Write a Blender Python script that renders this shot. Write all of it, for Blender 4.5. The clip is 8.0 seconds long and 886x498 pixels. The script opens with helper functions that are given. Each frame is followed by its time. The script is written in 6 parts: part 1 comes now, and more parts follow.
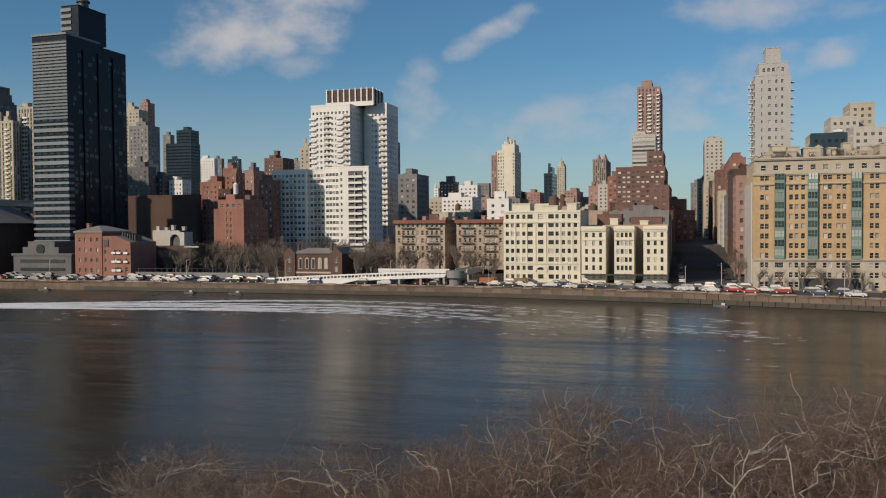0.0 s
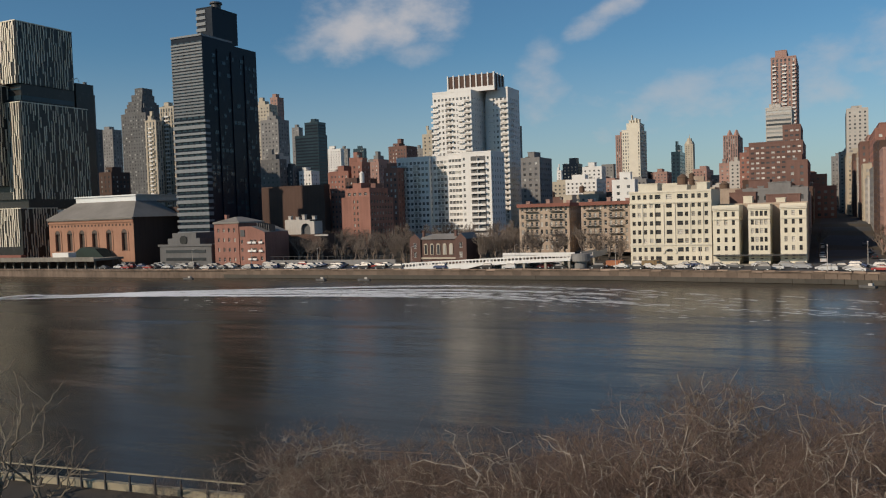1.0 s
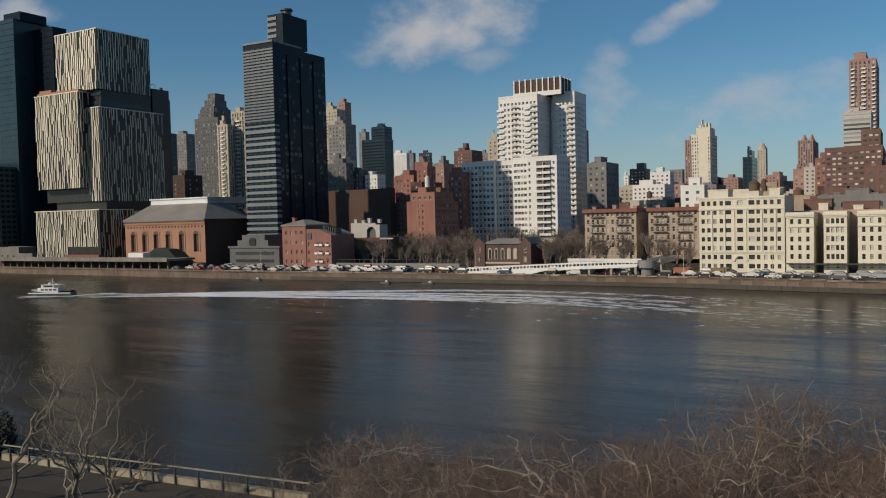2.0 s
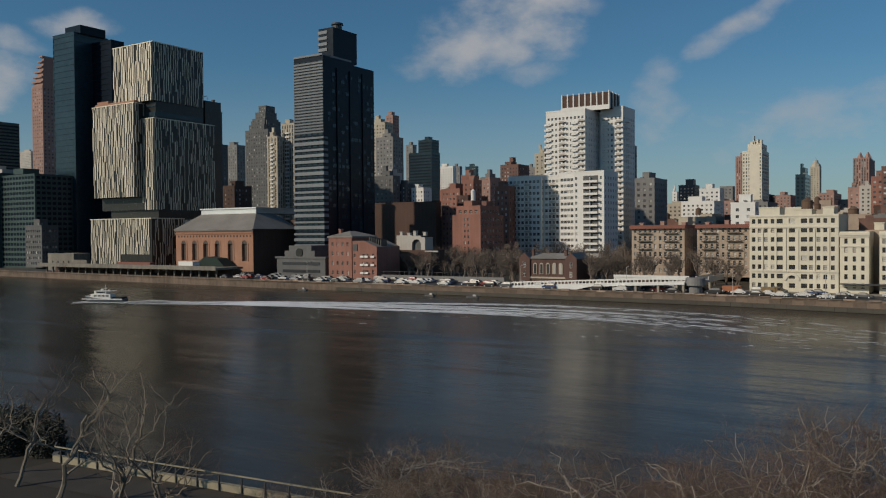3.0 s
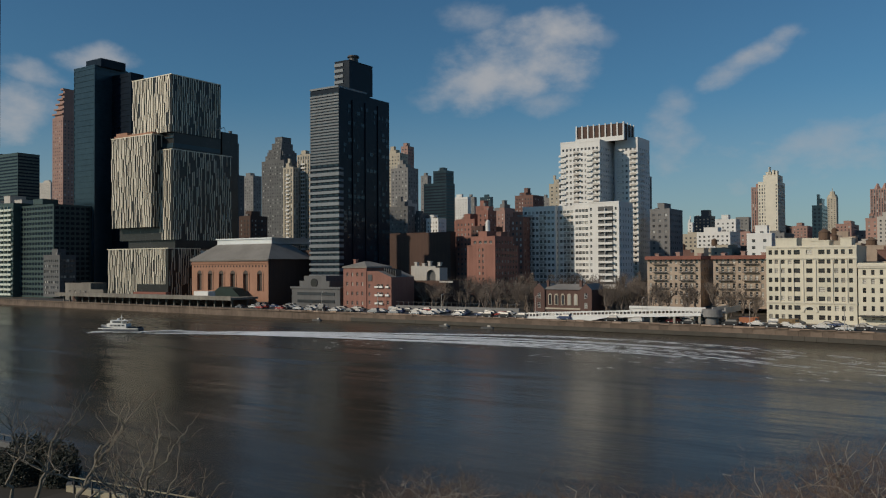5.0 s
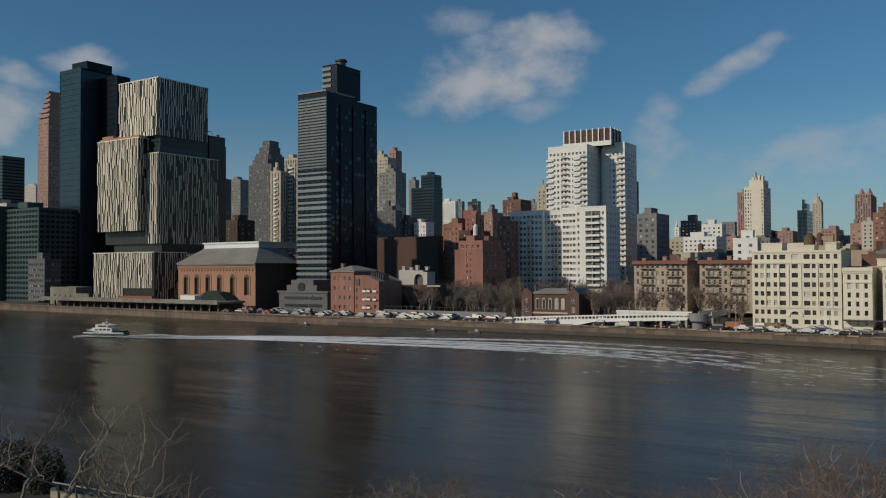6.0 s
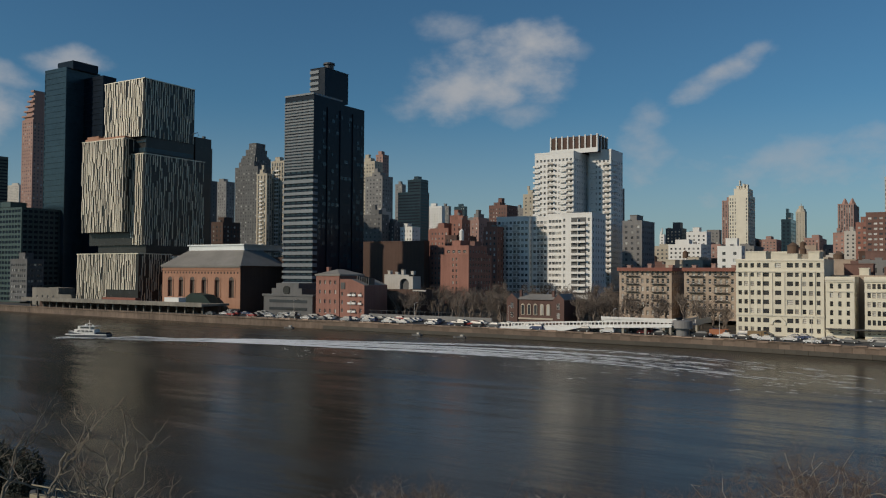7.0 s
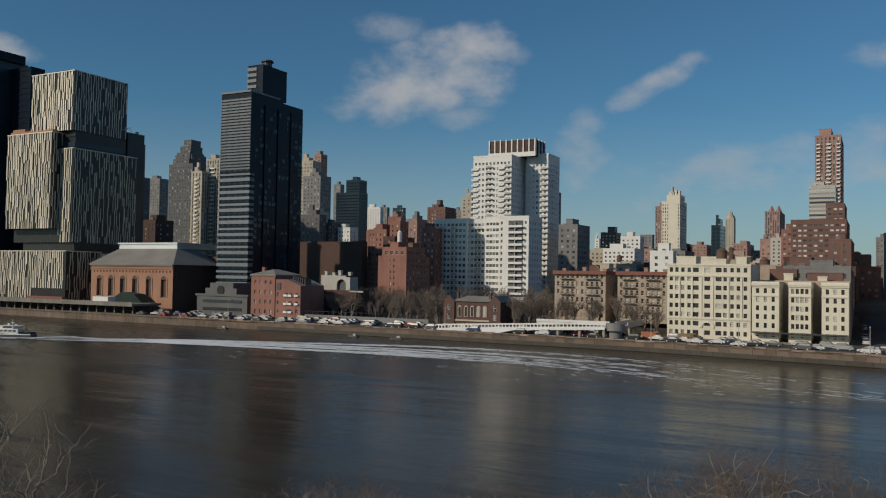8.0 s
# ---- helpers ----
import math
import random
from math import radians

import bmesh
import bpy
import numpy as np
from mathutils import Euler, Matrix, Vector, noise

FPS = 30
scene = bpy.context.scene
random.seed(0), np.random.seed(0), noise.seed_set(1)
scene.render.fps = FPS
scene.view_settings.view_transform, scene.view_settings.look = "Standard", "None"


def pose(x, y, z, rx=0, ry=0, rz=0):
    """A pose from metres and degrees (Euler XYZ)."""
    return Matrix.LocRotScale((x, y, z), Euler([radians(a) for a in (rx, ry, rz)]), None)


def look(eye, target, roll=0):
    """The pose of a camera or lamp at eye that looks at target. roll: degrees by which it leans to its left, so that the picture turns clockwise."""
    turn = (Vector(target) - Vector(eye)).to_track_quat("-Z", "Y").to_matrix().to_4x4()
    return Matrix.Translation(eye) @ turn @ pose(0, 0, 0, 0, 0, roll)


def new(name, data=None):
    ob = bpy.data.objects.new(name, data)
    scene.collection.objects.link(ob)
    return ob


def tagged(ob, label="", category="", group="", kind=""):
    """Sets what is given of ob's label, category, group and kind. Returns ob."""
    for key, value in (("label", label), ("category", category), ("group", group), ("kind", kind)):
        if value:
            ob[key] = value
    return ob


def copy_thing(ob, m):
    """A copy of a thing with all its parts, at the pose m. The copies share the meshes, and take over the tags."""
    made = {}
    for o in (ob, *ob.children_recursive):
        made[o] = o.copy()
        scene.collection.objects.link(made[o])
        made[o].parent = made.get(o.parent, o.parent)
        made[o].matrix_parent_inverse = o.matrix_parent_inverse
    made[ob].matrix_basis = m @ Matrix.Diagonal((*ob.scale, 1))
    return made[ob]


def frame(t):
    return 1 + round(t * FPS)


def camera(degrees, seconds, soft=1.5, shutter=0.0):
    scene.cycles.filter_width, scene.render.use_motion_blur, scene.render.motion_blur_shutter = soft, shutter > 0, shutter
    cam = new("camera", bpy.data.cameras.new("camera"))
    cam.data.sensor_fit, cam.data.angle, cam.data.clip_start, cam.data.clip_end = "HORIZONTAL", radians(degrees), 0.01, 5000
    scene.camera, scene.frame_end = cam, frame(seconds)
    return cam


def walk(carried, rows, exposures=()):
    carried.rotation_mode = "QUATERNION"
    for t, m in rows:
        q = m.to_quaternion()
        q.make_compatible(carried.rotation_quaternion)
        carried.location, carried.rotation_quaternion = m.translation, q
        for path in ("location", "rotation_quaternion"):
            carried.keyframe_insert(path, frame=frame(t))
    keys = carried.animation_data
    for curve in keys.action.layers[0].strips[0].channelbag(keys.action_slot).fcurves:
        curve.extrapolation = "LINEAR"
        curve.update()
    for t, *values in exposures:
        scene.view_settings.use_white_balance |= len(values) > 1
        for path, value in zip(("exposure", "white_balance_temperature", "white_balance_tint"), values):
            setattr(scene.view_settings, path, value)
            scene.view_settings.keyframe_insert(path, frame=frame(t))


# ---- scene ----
# x north along the river, y west across it, z up from the water
EYE = 21.0
cam = camera(56.0, 8.0, soft=1.15)


def gaze(x, y, z, yaw, pitch, roll):
    return pose(x, y, z, 0, 0, yaw) @ pose(0, 0, 0, pitch, 0, 0) @ pose(0, 0, 0, 0, roll, 0) @ pose(0, 0, 0, 90, 0, 0)


ROWS = [
    (0.0, 0.00, 16.547, -1.548, 0.453),
    (0.5, -0.06, 21.94, -2.105, 1.219),
    (1.0, -0.20, 25.051, -2.443, 1.869),
    (1.5, -0.24, 27.189, -2.315, 1.87),
    (3.0, -0.25, 32.528, -1.052, 0.462),
    (3.5, -0.25, 32.70, 0.20, 0.37),
    (4.0, -0.25, 33.778, 0.518, 0.852),
    (4.5, -0.25, 34.473, 0.745, 0.882),
    (5.0, -0.25, 33.518, 1.052, 0.348),
    (6.5, -0.25, 32.315, 1.439, 0.142),
    (7.0, -0.24, 31.707, 1.666, -0.331),
    (7.5, -0.21, 31.226, 1.876, -0.333),
    (8.0, -0.05, 27.461, 1.814, -0.9),
]
walk(cam, [(t, gaze(x, 0, EYE, yaw, pitch, roll)) for t, x, yaw, pitch, roll in ROWS],
     exposures=[(0.0, -0.34, 6950, 15), (1.7, -0.38, 6900, 14), (2.8, -0.72, 6700, 11), (8.0, -0.70, 6600, 10)])

# ---- world, sun ----
SUN_EL, SUN_AZ = 27.0, 34.0
world = bpy.data.worlds.new("sky")
scene.world = world
world.use_nodes = True
wt = world.node_tree
wt.nodes.clear()


class Graph:
    """Short hand for node trees."""

    def __init__(self, tree):
        self.t = tree

    def node(self, kind):
        return self.t.nodes.new(kind)

    def put(self, socket, v):
        if isinstance(v, bpy.types.NodeSocket):
            self.t.links.new(v, socket)
        else:
            socket.default_value = v

    def m(self, op, a, b=0.0, c=0.0):
        n = self.node("ShaderNodeMath")
        n.operation = op
        for i, v in enumerate((a, b, c)):
            self.put(n.inputs[i], v)
        return n.outputs[0]

    def noise(self, vec, scale, detail=3.0, rough=0.55):
        n = self.node("ShaderNodeTexNoise")
        self.put(n.inputs["Vector"], vec)
        n.inputs["Scale"].default_value, n.inputs["Detail"].default_value, n.inputs["Roughness"].default_value = scale, detail, rough
        return n.outputs["Fac"]

    def mix(self, f, a, b, blend="MIX"):
        n = self.node("ShaderNodeMix")
        n.data_type, n.blend_type = "RGBA", blend
        self.put(n.inputs[0], f)
        self.put(n.inputs[6], a)
        self.put(n.inputs[7], b)
        return n.outputs[2]

    def remap(self, v, a, b, c=0.0, d=1.0, smooth=True):
        n = self.node("ShaderNodeMapRange")
        if smooth:
            n.interpolation_type = "SMOOTHSTEP"
        for i, x in enumerate((v, a, b, c, d)):
            self.put(n.inputs[i], x)
        return n.outputs[0]


def sky_world():
    g = Graph(wt)
    sky = g.node("ShaderNodeTexSky")
    sky.sky_type = "NISHITA"
    sky.sun_disc = False
    sky.sun_elevation, sky.sun_rotation = radians(SUN_EL), radians(180 + SUN_AZ)
    sky.air_density, sky.dust_density, sky.ozone_density = 1.0, 0.5, 2.2
    way = g.node("ShaderNodeTexCoord").outputs["Generated"]
    sep = g.node("ShaderNodeSeparateXYZ")
    g.put(sep.inputs[0], way)
    az = g.m("DEGREES", g.m("ARCTAN2", g.m("MULTIPLY", sep.outputs[0], -1.0), sep.outputs[1]))
    el = g.m("DEGREES", g.m("ARCSINE", sep.outputs[2]))
    stretch = g.node("ShaderNodeMapping")
    g.put(stretch.inputs[0], way)
    stretch.inputs["Scale"].default_value = (1, 1, 1.7)
    n1 = g.noise(stretch.outputs[0], 17.0, 8.0, 0.56)
    n2 = g.noise(stretch.outputs[0], 5.0, 3.0, 0.5)
    total = 0.0

    def cloud(az0, el0, a, b, slope, weight):
        nonlocal total
        da = g.m("SUBTRACT", az, az0)
        u = g.m("DIVIDE", da, a)
        v = g.m("DIVIDE", g.m("SUBTRACT", g.m("SUBTRACT", el, el0), g.m("MULTIPLY", da, -slope)), b)
        r = g.m("ADD", g.m("MULTIPLY", u, u), g.m("MULTIPLY", v, v))
        edge = g.m("ADD", g.m("MULTIPLY", g.m("SUBTRACT", n1, 0.5), 6.0), g.m("MULTIPLY", g.m("SUBTRACT", n2, 0.5), 2.0))
        f = g.m("MULTIPLY", g.remap(g.m("SUBTRACT", edge, r), -2.3, 1.3), weight)
        total = g.m("MAXIMUM", total, f)

    cloud(30.6, 12.6, 3.8, 1.9, 0.1, 0.92)
    cloud(27.6, 13.6, 3.3, 2.3, 0.0, 0.95)
    cloud(25.2, 15.2, 2.1, 1.6, 0.0, 0.95)
    cloud(33.6, 11.6, 1.7, 1.0, 0.1, 0.7)
    cloud(23.4, 14.9, 1.4, 0.6, 0.0, 0.35)
    cloud(31.2, 16.6, 1.9, 0.8, 0.0, 0.6)
    cloud(26.2, 10.8, 2.0, 0.75, 0.0, 0.6)
    cloud(13.4, 12.7, 2.6, 0.75, 0.42, 0.8)
    cloud(11.2, 14.0, 0.9, 0.7, 0.5, 0.75)
    cloud(18.0, 8.6, 1.5, 2.4, 0.3, 0.55)
    cloud(8.0, 6.4, 9.0, 2.0, 0.1, 0.55)
    cloud(-1.5, 8.0, 5.0, 2.2, 0.25, 0.6)
    cloud(-4.6, 13.4, 4.2, 1.0, -0.05, 0.72)
    cloud(-8.7, 10.4, 1.6, 0.8, 0.1, 0.72)
    cloud(56.4, 12.9, 2.0, 0.75, 0.1, 0.85)
    cloud(59.6, 11.9, 1.5, 0.7, -0.2, 0.75)
    cloud(61.2, 9.2, 2.9, 1.7, 0.1, 0.85)
    cloud(95.0, 20.0, 9.0, 3.0, 0.0, 0.5)
    cloud(-45.0, 16.0, 9.0, 3.0, 0.1, 0.5)
    veil = g.remap(el, 12.0, 0.0, 0.0, 0.42)
    total = g.m("MAXIMUM", total, veil)
    bg = g.node("ShaderNodeBackground")
    blue = g.mix(1.0, sky.outputs[0], (0.56, 1.0, 1.21, 1), "MULTIPLY")
    g.put(bg.inputs[0], g.mix(total, blue, (6.9, 7.2, 7.7, 1)))
    bg.inputs[1].default_value = 0.087
    out = g.node("ShaderNodeOutputWorld")
    g.put(out.inputs[0], bg.outputs[0])


sky_world()
sun = new("sun", bpy.data.lights.new("sun", "SUN"))
sun.data.energy, sun.data.angle, sun.data.color = 4.55, radians(0.53), (1.0, 0.88, 0.71)
sun.matrix_world = look((-250 * math.sin(radians(SUN_AZ)), -250 * math.cos(radians(SUN_AZ)), 21 + 250 * math.tan(radians(SUN_EL))), (0, 0, 21))

# ---- materials ----
MATS = {}


def mat(name, base, rough=0.8, vary=0.25, grain=3.0, blotch=0.08, metal=0.0, bump=0.0, per_object=0.0, streak=False, spec=0.5):
    """A surface with grain, blotches and weathering streaks in metres; per_object varies it from piece to piece."""
    if name in MATS:
        return MATS[name]
    m = MATS[name] = bpy.data.materials.new(name)
    m.use_nodes = True
    g = Graph(m.node_tree)
    p = m.node_tree.nodes["Principled BSDF"]
    co = g.node("ShaderNodeTexCoord").outputs["Object"]
    fine, broad = g.noise(co, grain, 4.0), g.noise(co, blotch, 3.0)
    value = g.m("ADD", g.m("MULTIPLY", g.m("SUBTRACT", fine, 0.5), vary * 1.2), g.m("MULTIPLY", g.m("SUBTRACT", broad, 0.5), vary * 2.4))
    if streak:
        mp = g.node("ShaderNodeMapping")
        g.put(mp.inputs[0], co)
        mp.inputs["Scale"].default_value = (1, 1, 0.06)
        value = g.m("ADD", value, g.m("MULTIPLY", g.m("SUBTRACT", g.noise(mp.outputs[0], 0.9, 3.0), 0.5), vary * 1.6))
    if per_object:
        rnd = g.node("ShaderNodeObjectInfo").outputs["Random"]
        value = g.m("ADD", value, g.m("MULTIPLY", g.m("SUBTRACT", rnd, 0.5), per_object))
    hue = g.node("ShaderNodeHueSaturation")
    hue.inputs["Color"].default_value = (*base, 1)
    g.put(hue.inputs["Value"], g.m("ADD", value, 1.0))
    g.put(p.inputs["Base Color"], hue.outputs[0])
    g.put(p.inputs["Roughness"], g.m("ADD", rough, g.m("MULTIPLY", g.m("SUBTRACT", fine, 0.5), 0.15)))
    p.inputs["Metallic"].default_value = metal
    p.inputs["Specular IOR Level"].default_value = spec
    if bump:
        b = g.node("ShaderNodeBump")
        b.inputs["Strength"].default_value, b.inputs["Distance"].default_value = bump, 0.05
        g.put(b.inputs["Height"], fine)
        g.put(p.inputs["Normal"], b.outputs[0])
    return m


def pane_mat(name, dark, light, share, rough=0.12):
    """Window glass: dark rooms behind most panes, pale blinds behind a share of them."""
    if name in MATS:
        return MATS[name]
    m = MATS[name] = bpy.data.materials.new(name)
    m.use_nodes = True
    g = Graph(m.node_tree)
    p = m.node_tree.nodes["Principled BSDF"]
    r1 = g.node("ShaderNodeObjectInfo").outputs["Random"]
    r2 = g.node("ShaderNodeNewGeometry").outputs["Random Per Island"]
    r = g.m("FRACT", g.m("ADD", r1, r2))
    pick = g.m("LESS_THAN", r, share)
    shade = g.m("ADD", 0.55, g.m("MULTIPLY", g.m("FRACT", g.m("MULTIPLY", r, 17.3)), 0.9))
    col = g.mix(pick, (*dark, 1), (*light, 1))
    hue = g.node("ShaderNodeHueSaturation")
    g.put(hue.inputs["Color"], col)
    g.put(hue.inputs["Value"], shade)
    g.put(p.inputs["Base Color"], hue.outputs[0])
    p.inputs["Roughness"].default_value = rough
    return m


def water_mat():
    m = bpy.data.materials.new("river_water")
    m.use_nodes = True
    g = Graph(m.node_tree)
    p = m.node_tree.nodes["Principled BSDF"]
    co = g.node("ShaderNodeTexCoord").outputs["Object"]
    mp = g.node("ShaderNodeMapping")
    g.put(mp.inputs[0], co)
    mp.inputs["Scale"].default_value = (0.22, 1.0, 1.0)
    mp.inputs["Rotation"].default_value = (0, 0, radians(12))
    w1, w2 = g.noise(mp.outputs[0], 0.9, 4.0, 0.6), g.noise(mp.outputs[0], 0.12, 3.0, 0.5)
    big = g.noise(mp.outputs[0], 0.018, 3.0, 0.5)
    g.put(p.inputs["Base Color"], g.mix(g.remap(big, 0.35, 0.65), (0.040, 0.033, 0.021, 1), (0.052, 0.044, 0.031, 1)))
    g.put(p.inputs["Roughness"], g.remap(big, 0.3, 0.7, 0.17, 0.29))
    p.inputs["IOR"].default_value = 1.33
    p.inputs["Specular IOR Level"].default_value = 0.27
    swell = g.m("MULTIPLY", g.noise(mp.outputs[0], 0.05, 2.0, 0.4), g.remap(big, 0.48, 0.7, 0.0, 6.0))
    h = g.m("ADD", g.m("ADD", g.m("MULTIPLY", w1, 0.15), g.m("MULTIPLY", w2, 1.1)), swell)
    b = g.node("ShaderNodeBump")
    b.inputs["Strength"].default_value, b.inputs["Distance"].default_value = 0.85, 0.34
    g.put(b.inputs["Height"], h)
    g.put(p.inputs["Normal"], b.outputs[0])
    return m


def leafless(name, base):
    return mat(name, base, 0.9, 0.5, 2.0, 0.3, per_object=0.3)


WATER = water_mat()
FOAM = mat("foam", (0.88, 0.89, 0.9), 0.9, 0.15, 1.5, 0.2)
ASPHALT = mat("asphalt", (0.055, 0.055, 0.056), 0.9, 0.3, 2.0, 0.1)
SOIL = mat("winter_ground", (0.065, 0.052, 0.036), 0.95, 0.5, 0.7, 0.06)
CONCRETE = mat("concrete", (0.33, 0.30, 0.25), 0.85, 0.35, 1.5, 0.12, streak=True)
SEAWALL = mat("seawall_stone", (0.16, 0.118, 0.09), 0.9, 0.6, 1.0, 0.15, streak=True, per_object=0.5)
CREAM = mat("cream_brick", (0.65, 0.60, 0.48), 0.85, 0.16, 1.6, 0.10, streak=True)
CREAM2 = mat("cream_trim", (0.66, 0.61, 0.50), 0.8, 0.12, 1.6, 0.2)
BUFF = mat("buff_brick", (0.39, 0.305, 0.235), 0.9, 0.25, 1.4, 0.08, streak=True)
YELLOW = mat("golden_brick", (0.45, 0.31, 0.175), 0.85, 0.32, 1.4, 0.08, streak=True)
LIME = mat("limestone", (0.43, 0.37, 0.295), 0.8, 0.18, 1.2, 0.1, streak=True)
WHITE = mat("white_brick", (0.70, 0.69, 0.66), 0.8, 0.10, 1.4, 0.08, streak=True)
PALE = mat("pale_brick", (0.46, 0.43, 0.39), 0.85, 0.18, 1.2, 0.06, streak=True)
GREY = mat("grey_brick", (0.20, 0.195, 0.19), 0.85, 0.25, 1.2, 0.06, streak=True)
RED = mat("red_brick", (0.27, 0.13, 0.10), 0.9, 0.35, 1.6, 0.07, streak=True)
REDDARK = mat("dark_red_brick", (0.165, 0.092, 0.075), 0.9, 0.3, 1.6, 0.07, streak=True)
PINK = mat("rose_brick", (0.33, 0.20, 0.165), 0.85, 0.2, 1.2, 0.06, streak=True)
TERRA = mat("orange_brick", (0.34, 0.18, 0.118), 0.88, 0.25, 1.6, 0.06, streak=True)
BROWN = mat("brown_brick", (0.085, 0.05, 0.038), 0.9, 0.3, 1.2, 0.05, streak=True)
TAN = mat("tan_stone", (0.42, 0.37, 0.29), 0.85, 0.2, 1.2, 0.06, streak=True)
SLATE = mat("slate_roof", (0.22, 0.205, 0.185), 0.8, 0.3, 1.0, 0.1)
ZINC = mat("pale_metal_roof", (0.58, 0.60, 0.60), 0.5, 0.2, 0.8, 0.06, metal=0.3)
TAR = mat("tar_roof", (0.11, 0.10, 0.095), 0.95, 0.4, 0.6, 0.1)
REDROOF = mat("red_tile_cornice", (0.22, 0.085, 0.062), 0.85, 0.25, 1.0, 0.1)
TEAL = mat("weathered_copper", (0.17, 0.235, 0.21), 0.7, 0.25, 1.0, 0.2)
GUNMETAL = mat("dark_glass_wall", (0.006, 0.012, 0.022), 0.3, 0.3, 0.5, 0.05, spec=0.12)
BLUEGLASS = mat("blue_glass_wall", (0.022, 0.042, 0.055), 0.22, 0.35, 0.4, 0.05, spec=0.3)
GREENWALL = mat("dark_green_glass_wall", (0.055, 0.08, 0.075), 0.3, 0.3, 0.5, 0.05, spec=0.25)
BAND = mat("grey_spandrel", (0.15, 0.172, 0.19), 0.6, 0.25, 1.0, 0.05, streak=True)
FIN = mat("champagne_fin", (0.55, 0.50, 0.405), 0.5, 0.3, 1.0, 0.08, metal=0.2, per_object=0.35)
DARKBAND = mat("dark_spandrel", (0.10, 0.116, 0.13), 0.5, 0.3, 1.0, 0.05, streak=True)
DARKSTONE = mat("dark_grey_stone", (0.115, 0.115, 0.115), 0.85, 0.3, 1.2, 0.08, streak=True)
WETSTONE = mat("wet_tide_stone", (0.05, 0.042, 0.031), 0.6, 0.5, 1.2, 0.2, per_object=0.3)
# near bank ground, its colour darkened to carry the shade of the trees
SHADELAWN = mat("shade_toned_winter_lawn", (0.026, 0.022, 0.015), 0.95, 0.5, 0.8, 0.08)
DEEPRED = mat("deep_red_brick", (0.105, 0.06, 0.05), 0.9, 0.35, 1.6, 0.1, streak=True)
CAPSTONE = mat("brown_capstone", (0.26, 0.19, 0.145), 0.85, 0.45, 0.8, 0.15, per_object=0.9)
FINBACK = mat("bronze_glass", (0.035, 0.034, 0.032), 0.25, 0.3, 0.6, 0.06, spec=0.25)
STEEL = mat("painted_steel", (0.70, 0.70, 0.68), 0.5, 0.15, 2.0, 0.2)
DARKSTEEL = mat("dark_steel", (0.05, 0.05, 0.052), 0.5, 0.3, 2.0, 0.2)
WOOD = mat("tank_wood", (0.12, 0.075, 0.05), 0.9, 0.4, 2.0, 0.2)
BARK = leafless("bark", (0.21, 0.18, 0.14))
TWIG = leafless("twigs", (0.128, 0.086, 0.066))
PALEBARK = leafless("pale_bark", (0.27, 0.235, 0.195))
PARKTWIG = leafless("park_twigs", (0.17, 0.135, 0.11))
# rail stone with the sunlight put into its colour
RAIL = mat("sunlit_tone_rail_stone", (0.30, 0.26, 0.18), 0.8, 0.3, 2.0, 0.3)
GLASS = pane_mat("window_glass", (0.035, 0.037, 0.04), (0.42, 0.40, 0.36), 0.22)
# paler darks than GLASS: the low contrast of hazy distance is in the colour
GLASSFAR = pane_mat("hazed_far_window_glass", (0.085, 0.088, 0.092), (0.36, 0.36, 0.34), 0.26)
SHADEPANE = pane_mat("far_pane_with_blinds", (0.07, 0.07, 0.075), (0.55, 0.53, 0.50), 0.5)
GREYTOWER = mat("grey_tower_brick", (0.40, 0.385, 0.37), 0.85, 0.16, 1.2, 0.06, streak=True)
OLDDECK = mat("weathered_concrete", (0.19, 0.175, 0.15), 0.9, 0.45, 1.2, 0.12, streak=True)
PLANTGLASS = mat("dusty_brown_glass", (0.075, 0.05, 0.038), 0.4, 0.4, 1.0, 0.3)
GREENGLASS = pane_mat("green_bay_glass", (0.035, 0.06, 0.058), (0.38, 0.42, 0.40), 0.35)
FRAME = mat("black_window_frame", (0.012, 0.013, 0.014), 0.45, 0.3, 8.0, 1.0)
PLASTER = mat("room_plaster", (0.10, 0.10, 0.10), 0.9, 0.15, 3.0, 0.5)

